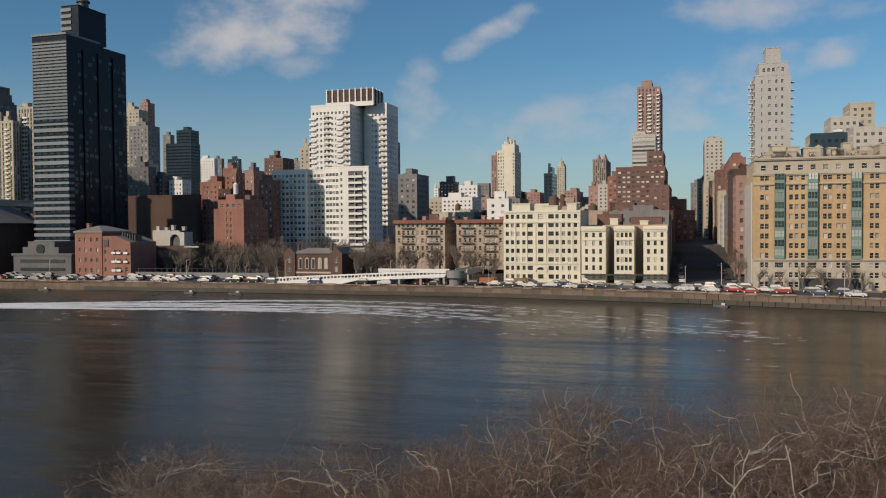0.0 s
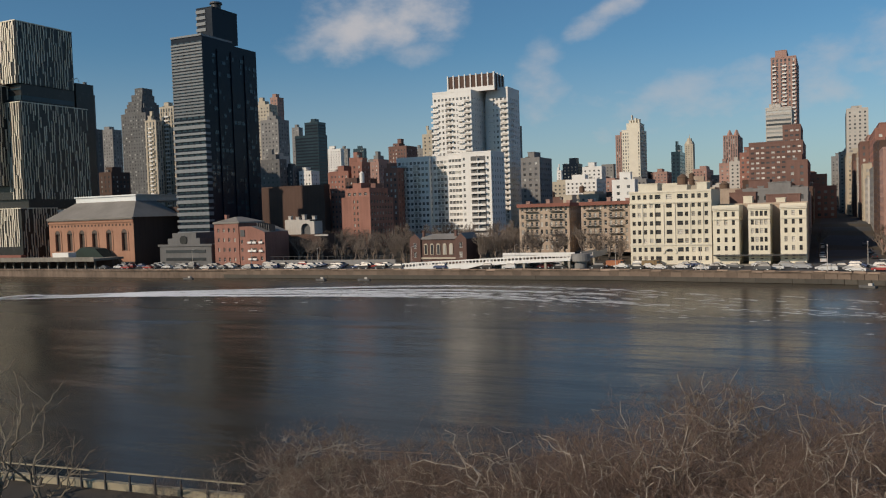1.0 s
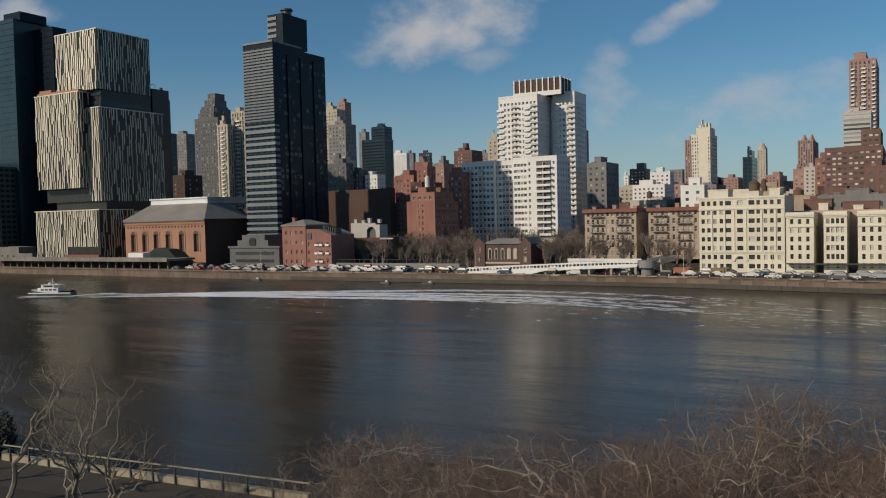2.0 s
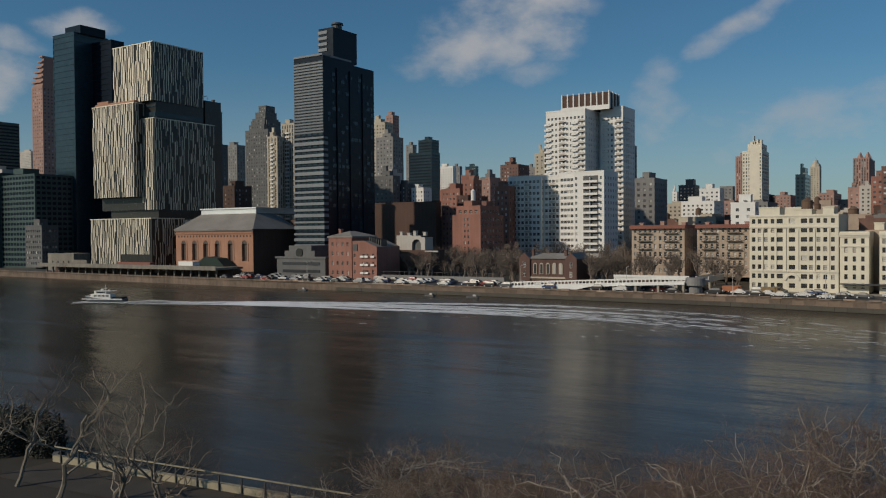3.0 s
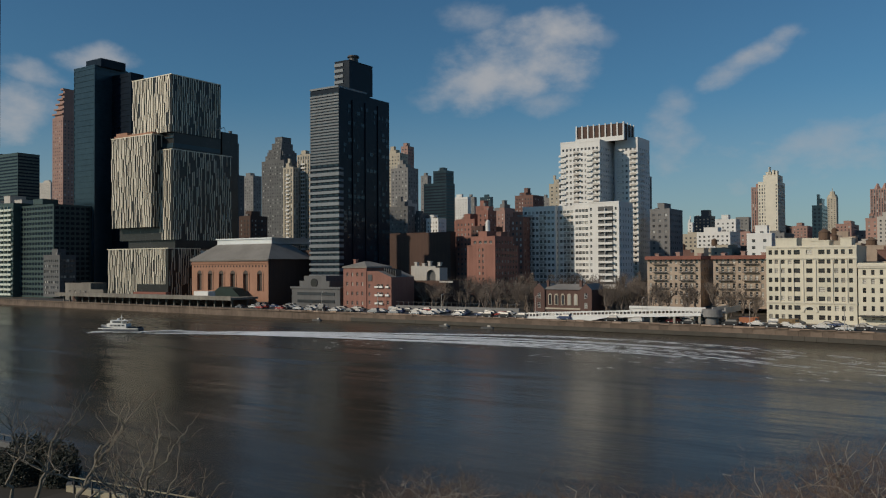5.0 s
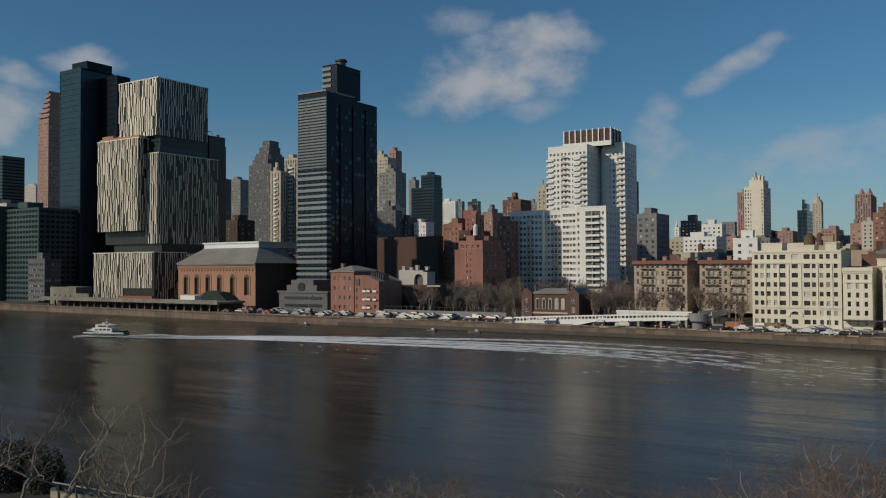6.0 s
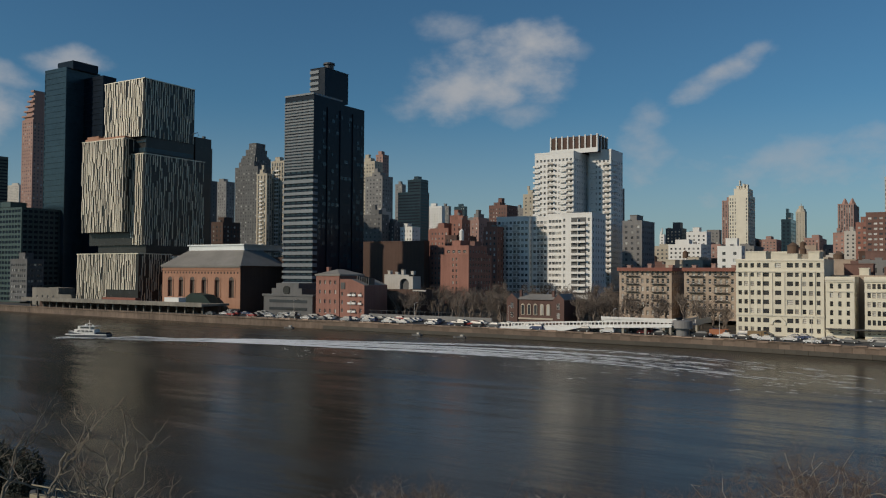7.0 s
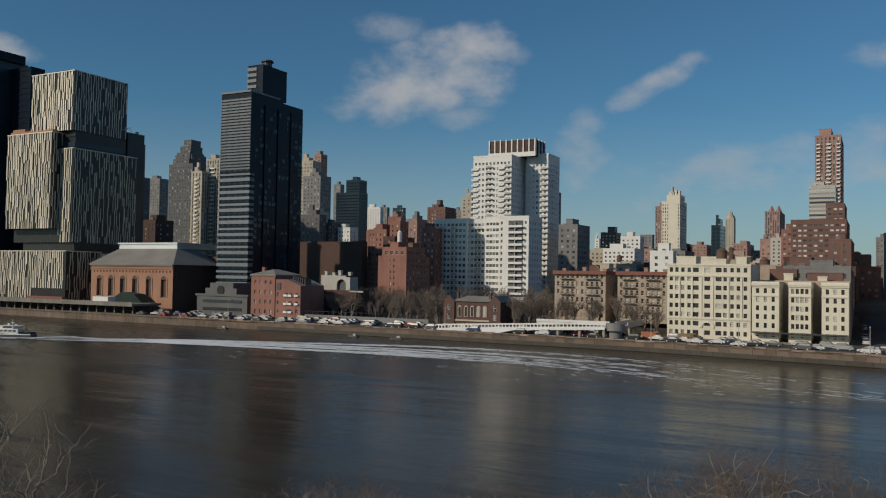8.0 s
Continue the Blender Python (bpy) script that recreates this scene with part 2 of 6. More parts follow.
# ---- builders ----
class Shape:
    """Vertices and faces of one part, gathered before the mesh is made."""

    def __init__(self):
        self.v, self.f, self.m = [], [], []

    def face(self, pts, slot=0):
        n = len(self.v)
        self.v += [tuple(p) for p in pts]
        self.f.append(tuple(range(n, n + len(pts))))
        self.m.append(slot)

    def box(self, x0, x1, y0, y1, z0, z1, slot=0):
        n = len(self.v)
        self.v += [(x, y, z) for z in (z0, z1) for x, y in ((x0, y0), (x1, y0), (x1, y1), (x0, y1))]
        for q in ((0, 3, 2, 1), (4, 5, 6, 7), (0, 1, 5, 4), (1, 2, 6, 5), (2, 3, 7, 6), (3, 0, 4, 7)):
            self.f.append(tuple(n + i for i in q))
            self.m.append(slot)

    def prism(self, outline, z0, z1, slot=0, top=True):
        """An upright prism over a counter-clockwise outline."""
        k, n = len(outline), len(self.v)
        self.v += [(x, y, z0) for x, y in outline] + [(x, y, z1) for x, y in outline]
        for i in range(k):
            j = (i + 1) % k
            self.f.append((n + i, n + j, n + k + j, n + k + i))
            self.m.append(slot)
        if top:
            self.f.append(tuple(n + k + i for i in range(k)))
            self.m.append(slot)

    def cone(self, x, y, z0, z1, r0, r1, sides=10, slot=0):
        n = len(self.v)
        ring = [(math.cos(2 * math.pi * i / sides), math.sin(2 * math.pi * i / sides)) for i in range(sides)]
        self.v += [(x + r0 * c, y + r0 * s, z0) for c, s in ring] + [(x + r1 * c, y + r1 * s, z1) for c, s in ring]
        for i in range(sides):
            j = (i + 1) % sides
            self.f.append((n + i, n + j, n + sides + j, n + sides + i))
            self.m.append(slot)
        self.f.append(tuple(n + sides + i for i in range(sides)))
        self.m.append(slot)

    def tube(self, pts, radii, sides=4, slot=0):
        n = len(self.v)
        for i, (p, r) in enumerate(zip(pts, radii)):
            d = (pts[min(i + 1, len(pts) - 1)] - pts[max(i - 1, 0)]).normalized()
            a = d.orthogonal().normalized()
            b = d.cross(a)
            for k in range(sides):
                w = 2 * math.pi * k / sides
                self.v.append(tuple(p + a * (r * math.cos(w)) + b * (r * math.sin(w))))
        for i in range(len(pts) - 1):
            for k in range(sides):
                j = (k + 1) % sides
                self.f.append((n + i * sides + k, n + i * sides + j, n + (i + 1) * sides + j, n + (i + 1) * sides + k))
                self.m.append(slot)

    def mesh(self, name, mats):
        me = bpy.data.meshes.new(name)
        me.from_pydata(self.v, [], self.f)
        for m in mats if isinstance(mats, (list, tuple)) else [mats]:
            me.materials.append(m)
        me.polygons.foreach_set("material_index", self.m)
        me.update()
        return me


def part(name, shape, mats, parent=None, label="", at=None):
    """Links a shape, or a mesh that is already made, as one object under its thing."""
    ob = new(name, shape.mesh(name, mats) if isinstance(shape, Shape) else shape)
    if parent:
        ob.parent = parent
    if at is not None:
        ob.location = at
    return tagged(ob, label)


def thing(name, label, category, at=(0, 0, 0), group="", kind=""):
    ob = new(name)
    ob.location = at
    return tagged(ob, label, category, group, kind)


def setting(name, shape, mats, label, category=""):
    return tagged(part(name, shape, mats), label, category or name.split("_")[0], "", "structure")


PANES = {}


def pane(w, h, glass, frame_mat, split=1):
    """One window: glass, a frame round it and a meeting rail, facing -y, its foot at the middle."""
    key = (round(w, 2), round(h, 2), glass.name, frame_mat.name, split)
    if key not in PANES:
        s = Shape()
        s.face([(-w / 2, 0.05, 0), (w / 2, 0.05, 0), (w / 2, 0.05, h), (-w / 2, 0.05, h)], 0)
        t = 0.07
        s.box(-w / 2, w / 2, 0, 0.05, h * 0.5 - t / 2, h * 0.5 + t / 2, 1)
        s.box(-w / 2, w / 2, -0.02, 0.05, 0, t, 1)
        for k in range(split + 1):
            x = -w / 2 + w * k / split
            s.box(max(x - t / 2, -w / 2), min(x + t / 2, w / 2), 0, 0.05, 0, h, 1)
        PANES[key] = s.mesh("window", [glass, frame_mat])
    return PANES[key]


def spread(width, n, w, edge):
    """n openings of width w, evenly spread over a wall with plain ends."""
    step = (width - 2 * edge) / n
    return [(edge + step * (i + 0.5) - w / 2, edge + step * (i + 0.5) + w / 2) for i in range(n)]


def floors(base, n, storey, sill, h):
    return [(base + storey * i + sill, base + storey * i + sill + h) for i in range(n)]


def wall_face(s, o, u, n, w, h, cols, rows, deep=0.25, glass_slot=None, skip=None):
    """One wall with recessed openings. o: its lower corner, u along it, n outward. Returns the openings."""
    o, u, n = Vector(o), Vector(u), Vector(n)
    us = sorted({0.0, w, *(c for pair in cols for c in pair)})
    vs = sorted({0.0, h, *(r for pair in rows for r in pair)})
    cset, rset = {c[0] for c in cols}, {r[0] for r in rows}
    found = []

    def at(a, b, d=0.0):
        return o + u * a + Vector((0, 0, b)) - n * d
    for j in range(len(vs) - 1):
        b0, b1 = vs[j], vs[j + 1]
        if b0 not in rset:
            s.face([at(0, b0), at(w, b0), at(w, b1), at(0, b1)])
            continue
        for i in range(len(us) - 1):
            a0, a1 = us[i], us[i + 1]
            if a0 in cset and not (skip and skip(a0, b0)):
                q = [(a0, b0), (a1, b0), (a1, b1), (a0, b1)]
                for k in range(4):
                    p, r = q[k], q[(k + 1) % 4]
                    s.face([at(*p), at(*r), at(*r, deep), at(*p, deep)])
                if glass_slot is not None:
                    s.face([at(*p, deep) for p in q], glass_slot)
                found.append((a0, a1, b0, b1))
            else:
                s.face([at(a0, b0), at(a1, b0), at(a1, b1), at(a0, b1)])
    return found


SIDES = {"front": ((0, 0), (1, 0, 0), (0, -1, 0), 0), "north": ((1, 0), (0, 1, 0), (1, 0, 0), 90), "south": ((0, 1), (0, -1, 0), (-1, 0, 0), -90)}


def block(parent, x0, x1, y0, y1, z0, z1, wall, faces, glass=None, frame_mat=None, joined=False, deep=0.25, roof=None, parapet=0.8, split=1, name="wall"):
    """Walls, roof and windows of one volume. faces: for front, north or south the columns and rows of openings."""
    glass, frame_mat, roof = glass or GLASS, frame_mat or STEEL, roof or TAR
    s = Shape()
    h = z1 - z0
    for side in ("front", "north", "south"):
        (cx, cy), u, n, turn = SIDES[side]
        o = ((x1 if cx else x0), (y1 if cy else y0), z0)
        w = (x1 - x0) if side == "front" else (y1 - y0)
        cols, rows = faces.get(side, ((), ()))
        for a0, a1, b0, b1 in wall_face(s, o, u, n, w, h, cols, rows, deep, 1 if joined else None):
            if not joined:
                p = Vector(o) + Vector(u) * ((a0 + a1) / 2) + Vector((0, 0, b0)) - Vector(n) * (deep - 0.03)
                ob = part("window", pane(a1 - a0, b1 - b0, glass, frame_mat, split), None, parent)
                ob.location, ob.rotation_euler = p, (0, 0, radians(turn))
    s.face([(x1, y1, z0), (x0, y1, z0), (x0, y1, z1), (x1, y1, z1)])
    if joined:
        part(name, s, [wall, glass], parent)
    else:
        part(name, s, wall, parent)
    r = Shape()
    r.face([(x0, y0, z1 - 0.02), (x1, y0, z1 - 0.02), (x1, y1, z1 - 0.02), (x0, y1, z1 - 0.02)])
    part("roof", r, roof, parent)
    if parapet:
        q = Shape()
        t = 0.35
        q.box(x0 - 0.08, x1 + 0.08, y0 - 0.08, y0 + t, z1, z1 + parapet)
        q.box(x0 - 0.08, x1 + 0.08, y1 - t, y1, z1, z1 + parapet)
        q.box(x0 - 0.08, x0 + t, y0 + t, y1 - t, z1, z1 + parapet)
        q.box(x1 - t, x1 + 0.08, y0 + t, y1 - t, z1, z1 + parapet)
        part("parapet", q, wall, parent)


def bulkhead(parent, x0, x1, y0, y1, z0, z1, m, name="bulkhead"):
    s = Shape()
    s.box(x0, x1, y0, y1, z0, z1)
    s.box(x0 - 0.15, x1 + 0.15, y0 - 0.15, y1 + 0.15, z1, z1 + 0.3)
    part(name, s, m, parent)


def water_tank(parent, x, y, z, r=1.8, h=3.6, m=None):
    s = Shape()
    for dx, dy in ((-1, -1), (1, -1), (1, 1), (-1, 1)):
        s.box(x + dx * r * 0.6 - 0.12, x + dx * r * 0.6 + 0.12, y + dy * r * 0.6 - 0.12, y + dy * r * 0.6 + 0.12, z, z + 2.2)
    s.cone(x, y, z + 2.2, z + 2.2 + h, r, r * 0.97, 14)
    s.cone(x, y, z + 2.2 + h, z + 2.2 + h + r * 0.7, r * 1.08, 0.1, 14)
    part("water_tank", s, m or WOOD, parent)


def tower(name, label, x0, x1, y0, y1, z1, wall, bay=3.2, storey=3.0, win=(1.4, 1.35), glass=None, base=4.0, top=None, category="building", crown=None, joined=True, ribbon=False, group="skyline buildings", balconies=False, front_bays=0):
    """A building of the second rows and the skyline: walls with recessed windows, roof, parapet, bulkheads."""
    t = thing(name, label, category, group=group)
    n = max(2, int((z1 - base - 1.0) / storey))
    rows = [(b - base, e - base) for b, e in floors(base + (z1 - base - 1.0 - n * storey), n, storey, 0.8, win[1])]

    def cols(w):
        if ribbon:
            return [(0.4, w - 0.4)]
        k = max(1, int(w / bay))
        return spread(w, k, min(win[0], w / k * 0.7), 0.5)
    front = spread(x1 - x0, front_bays, win[0], (x1 - x0) * 0.3) if front_bays else cols(x1 - x0)
    faces = {"front": (front, rows), ("north" if x0 < 5 else "south"): (cols(y1 - y0), rows)}
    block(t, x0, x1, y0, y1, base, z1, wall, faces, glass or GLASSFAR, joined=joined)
    w, d = x1 - x0, y1 - y0
    if balconies:
        s = Shape()
        s.box(0, w, -1.2, -0.02, 0, 0.2)
        s.box(0, w, -1.2, -1.1, 0.2, 1.1)
        me = s.mesh("balcony", PALE)
        for k in range(1, n):
            part("balcony", me, None, t, at=(x0, y0, base + storey * k))
    pick = random.Random(int(abs(x1 * 11 + y0)))
    ca = pick.uniform(0.08, 0.4)
    cb = ca + pick.uniform(0.3, 0.5)
    if crown not in ("none", "chamfer", "twin", "stepped"):
        bulkhead(t, x0 + w * ca, x0 + w * cb, y0 + d * 0.25, y0 + d * 0.75, z1, z1 + (top or 4.0), wall)
    if crown != "none":
        seed = random.Random(int(abs(x0 * 7 + z1 * 3)))
        if z1 > 60 and seed.random() < 0.35:
            bulkhead(t, x0 + w * 0.3, x0 + w * 0.5, y0 + d * 0.35, y0 + d * 0.6, z1 + (top or 4.0) + 0.3, z1 + (top or 4.0) + 3.5, wall, "lift_house")
        for k in range(1):
            a, b = seed.uniform(0.05, 0.8), seed.uniform(0.05, 0.25)
            bulkhead(t, x0 + w * a, x0 + w * a + seed.uniform(1.0, 2.4), y0 + d * b, y0 + d * b + 2, z1, z1 + seed.uniform(1.0, 2.2), GREY, "vent_box")
    if crown == "chamfer":
        s = Shape()
        r = min(w, d) * 0.62
        s.cone(x0 + w / 2, y0 + d / 2, z1, z1 + 5.5, r, r * 0.72, 8)
        s.cone(x0 + w / 2, y0 + d / 2, z1 + 5.5, z1 + 10.0, r * 0.5, r * 0.42, 8)
        s.cone(x0 + w / 2, y0 + d / 2, z1 + 10.0, z1 + 16.0, r * 0.1, 0.1, 6)
        part("crown", s, wall, t)
    if crown == "stepped":
        for k in range(4):
            g0, g1 = 0.02 + 0.11 * k, 0.98 - 0.06 * k
            za = z1 - 10 + 6.0 * k
            rows_k = [(0.8, 2.2), (3.6, 5.0)]
            block(t, x0 + w * g0, x0 + w * g1, y0 - 3 + 2.0 * k, y1 - k, za, za + 6.0, wall, {"front": (spread(w * (g1 - g0), 6 - k, 1.6, 0.4), rows_k), "north": (spread(d + 3 - 3 * k, 5 - k, 1.6, 0.4), rows_k)}, glass or GLASSFAR, joined=True, name="crown_tier")
    if crown == "twin":
        s = Shape()
        for k in (0.26, 0.74):
            s.cone(x0 + w * k, y0 + d / 2, z1, z1 + 9.0, w * 0.3, w * 0.05, 4)
        part("crown", s, wall, t)
    if crown == "tank":
        water_tank(t, x0 + w * 0.2, y0 + d * 0.4, z1, 1.9, 3.8)
    return t


def balcony_column(parent, x, w, y0, z0, z1, storey):
    """A stack of small far balconies up one bay of a tower."""
    s = Shape()
    for k in range(int((z1 - z0) / storey)):
        z = z0 + storey * k
        s.box(x, x + w, y0 - 1.1, y0 - 0.02, z, z + 0.2)
        s.box(x, x + w, y0 - 1.1, y0 - 1.0, z + 0.2, z + 1.1)
    tagged(part("balcony_stack", s, WHITE, parent), kind="stuff")


# ---- the river, its banks and the land ----
SHORE = [(-1500, 262), (-460, 252), (-265, 242), (-60, 239), (0, 230), (44, 217), (95, 204), (400, 190), (1500, 190)]


def shore(x):
    for (xa, ya), (xb, yb) in zip(SHORE, SHORE[1:]):
        if xa <= x <= xb:
            return ya + (yb - ya) * (x - xa) / (xb - xa)
    return SHORE[-1][1]


def land_z(y):
    k = min(max((y - 292) / 120, 0), 1)
    return 3.0 + 8.0 * k * k * (3 - 2 * k)


def lay_ground():
    s = Shape()
    s.face([(-4500, -900, 0), (4500, -900, 0), (4500, 300, 0), (-4500, 300, 0)])
    setting("water", s, WATER, "dark olive rippled river water", "river")
    s = Shape()
    xs = [-4500, -1500, -900, -460, -360, -265, -160, -60, -30, 0, 22, 44, 70, 95, 200, 400, 1500, 4500]
    deeps = [1.2, 30, 55, 80, 110, 140, 170, 240, 500, 1200, 4600]
    for a, b in zip(xs, xs[1:]):
        for d0, d1 in zip(deeps, deeps[1:]):
            q = [(a, shore(a) + d0), (b, shore(b) + d0), (b, shore(b) + d1), (a, shore(a) + d1)]
            s.face([(x, y, land_z(y)) for x, y in q])
    setting("ground", s, SOIL, "bare brown winter ground of the far bank", "ground")
    s = Shape()
    for a, b in zip(xs[3:16], xs[4:17]):
        s.face([(a, shore(a) + 2.2, 3.02), (b, shore(b) + 2.2, 3.02), (b, shore(b) + 20, 3.02), (a, shore(a) + 20, 3.02)])
    setting("road", s, ASPHALT, "dark asphalt riverside highway", "road")
    # the cross street climbs away between the blocks
    s = Shape()
    ys = [shore(4) + 20.05, 292, 320, 350, 380, 412, 800, 2500]
    for a, b in zip(ys, ys[1:]):
        s.face([(-5, a, land_z(a) + 0.03), (14, a, land_z(a) + 0.03), (14, b, land_z(b) + 0.03), (-5, b, land_z(b) + 0.03)])
    setting("street", s, ASPHALT, "asphalt cross street between tall blocks", "street")


def seawall():
    """Stone blocks in two courses under a concrete cap, piece by piece near the buildings, joined further off."""
    wall = thing("seawall", "low brown stone seawall with a concrete cap along the river", "seawall", kind="structure")
    core, cap = Shape(), Shape()
    xs = [-1500, -700] + list(range(-460, 100, 10)) + [200, 400, 1500]
    for a, b in zip(xs, xs[1:]):
        ya, yb = shore(a), shore(b)
        core.face([(a, ya + 0.3, -1), (b, yb + 0.3, -1), (b, yb + 0.3, 2.7), (a, ya + 0.3, 2.7)])
        n = len(cap.v)
        for x, y in ((a, ya), (b, yb)):
            cap.v += [(x, y - 0.1, 2.6), (x, y - 0.1, 3.3), (x, y + 0.5, 3.3), (x, y + 0.5, 3.0), (x, y + 1.4, 3.0)]
        for k in range(4):
            cap.f.append((n + k, n + 5 + k, n + 6 + k, n + 1 + k))
            cap.m.append(0)
    part("core", core, SEAWALL, wall)
    part("cap", cap, SEAWALL, wall)
    pick = random.Random(15)
    slabs = []
    for k in range(3):
        s = Shape()
        s.box(-1.42, 1.42, -0.28 - 0.08 * k, 0.55, -0.1 + 0.12 * k, 0.42 - 0.06 * k)
        slabs.append(s.mesh("coping_stone", CAPSTONE))
    for x in range(-240, 96, 3):
        if pick.random() < 0.12:
            continue
        ob = part("coping_stone", pick.choice(slabs), None, wall)
        ob.location = (x, shore(x), 3.0 + pick.uniform(-0.12, 0.12))
        ob.rotation_euler = (pick.uniform(-0.04, 0.04), pick.uniform(-0.03, 0.03), math.atan2(shore(x + 1) - shore(x - 1), 2))
    stone = Shape()
    stone.box(-1.492, 1.492, -0.02, 0.4, 0, 1.25)
    me = stone.mesh("stone", SEAWALL)
    wet = stone.mesh("stone", WETSTONE)
    rnd = random.Random(5)
    for x in range(-200, 96, 3):
        for row in range(2):
            xx = x + 1.5 * row
            ob = part("stone", me if row else wet, None, wall)
            slope = math.atan2(shore(xx + 1) - shore(xx - 1), 2)
            ob.location = (xx, shore(xx) + rnd.uniform(-0.04, 0.05), 0.1 + 1.26 * row)
            ob.rotation_euler = (0, 0, slope)


lay_ground()
seawall()


def near_bank():
    """The island's edge below the window: lawn, promenade, stone rail with posts, a small landing."""
    s = Shape()
    edge = [(-300, 46), (-72, 44.5), (-66, 42.5), (-61, 38.6), (-36, 41), (-18, 43), (60, 46), (300, 46)]
    for (xa, ya), (xb, yb) in zip(edge, edge[1:]):
        s.face([(xa, -60, 3.4), (xb, -60, 3.4), (xb, yb, 3.4), (xa, ya, 3.4)])
        s.face([(xa, ya, -1), (xa, ya, 3.4), (xb, yb, 3.4), (xb, yb, -1)])
    s.face([(-300, -900, 3.4), (300, -900, 3.4), (300, -60, 3.4), (-300, -60, 3.4)])
    setting("bank", s, SHADELAWN, "brown winter lawn of the near bank", "ground")
    s = Shape()
    s.face([(-61, 33.6, 3.43), (-36, 36, 3.43), (-36, 40.6, 3.43), (-61, 38.2, 3.43)])
    setting("pavement", s, mat("dark_paving", (0.045, 0.037, 0.028), 0.9, 0.4, 1.5, 0.3), "dark promenade paving behind the rail", "pavement")
    for run, ((xa, ya), (xb, yb)) in enumerate((((-61, 38.4), (-33.5, 41)), ((-73, 44.4), (-95, 44.8)), ((-61, 38.4), (-66, 42.3)))):
        rail = thing("promenade_rail", "stone parapet with dark posts and top rail, toned sunlit or shaded", "railing")
        a, b = Vector((xa, ya, 0)), Vector((xb, yb, 0))
        n = int((b - a).length / 2)
        d = (b - a).normalized()
        turn = math.atan2(d.y, d.x)
        rail.location, rail.rotation_euler = (xa, ya, 3.4), (0, 0, turn)
        s = Shape()
        s.box(0, (b - a).length, -0.2, 0.2, 0, 0.5)
        # first run coloured as sunlit, the other two darker as if in shade
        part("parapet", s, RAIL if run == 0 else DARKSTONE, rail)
        s = Shape()
        s.box(0, (b - a).length, -0.05, 0.05, 1.12, 1.2)
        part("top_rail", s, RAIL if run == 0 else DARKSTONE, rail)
        s = Shape()
        s.box(-0.05, 0.05, -0.30, -0.2, 0, 1.12)
        me = s.mesh("post", DARKSTEEL)
        for k in range(n):
            part("post", me, None, rail, at=(1 + 2 * k, 0, 0))
    rail = thing("landing_rail", "thin pale metal railing of a small river landing", "railing", at=(-37.2, 53, 2.4))
    s = Shape()
    s.box(0, 10, -0.03, 0.03, 0.78, 0.84)
    part("top_rail", s, CAPSTONE, rail)
    s = Shape()
    s.box(-0.03, 0.03, -0.03, 0.03, 0, 0.78)
    me = s.mesh("post", CAPSTONE)
    for k in range(6):
        part("post", me, None, rail, at=(2 * k, 0, 0))
    rail.rotation_euler = (0, 0, radians(11))
    s = Shape()
    s.prism([(-37.4, 42), (-27, 43), (-27, 55.6), (-37.4, 53.4)], -1, 2.4)
    setting("landing", s, SOIL, "small earth-covered river landing", "landing")


near_bank()


def room():
    """The dark room and window from which the camera looks out."""
    s = Shape()
    for x0, x1, z0, z1 in ((-4, -1.7, 19.6, 22.4), (1.9, 4, 19.6, 22.4), (-1.7, 1.9, 19.6, 20.3), (-1.7, 1.9, 22.1, 22.4)):
        s.box(x0, x1, 0.38, 0.62, z0, z1)
    setting("wall_window", s, PLASTER, "dark plaster wall with a wide window opening", "wall")
    for nm, b in (("wall_back", (-4, 4, -4.2, -4)), ("wall_south", (-4.2, -4, -4, 0.62)), ("wall_north", (4, 4.2, -4, 0.62))):
        s = Shape()
        s.box(*b, 19.6, 22.4)
        setting(nm, s, PLASTER, "dark plaster wall of the room", "wall")
    for nm, z in (("floor", 19.4), ("ceiling", 22.4)):
        s = Shape()
        s.box(-4, 4, -4, 0.62, z, z + 0.2)
        setting(nm, s, PLASTER, "plain " + nm + " of the dark room", nm)
    w = tagged(new("window_1"), "black sliding window frame with rounded sash ends", "window", "", "structure")
    for nm, z0, z1 in (("upper_stile", 21.118, 22.1), ("lower_stile", 20.3, 21.095)):
        bm = bmesh.new()
        bmesh.ops.create_cube(bm, size=1, matrix=Matrix.LocRotScale((-1.457, 0.46, (z0 + z1) / 2), None, (0.63, 0.06, z1 - z0)))
        bmesh.ops.bevel(bm, geom=[e for e in bm.edges], offset=0.012, segments=3, affect="EDGES")
        me = bpy.data.meshes.new(nm)
        bm.to_mesh(me)
        bm.free()
        me.materials.append(FRAME)
        ob = new(nm, me)
        ob.parent = w
    s = Shape()
    s.box(-1.14, 1.9, 0.40, 0.60, 20.3, 20.36)
    part("sill", s, FRAME, w)


room()


def home_building():
    """The plain block under and over the room, on the near bank."""
    t = thing("near_building", "plain brick apartment block holding the dark window room", "building")
    s = Shape()
    s.box(-4.2, 4.2, -4.2, 0.62, 3.4, 19.39)
    s.box(-4.2, 4.2, -4.2, 0.62, 22.61, 24.5)
    part("wall", s, BUFF, t)
    s = Shape()
    s.box(-4.5, 4.5, -4.5, 0.9, 24.5, 24.8)
    part("roof", s, TAR, t)


home_building()


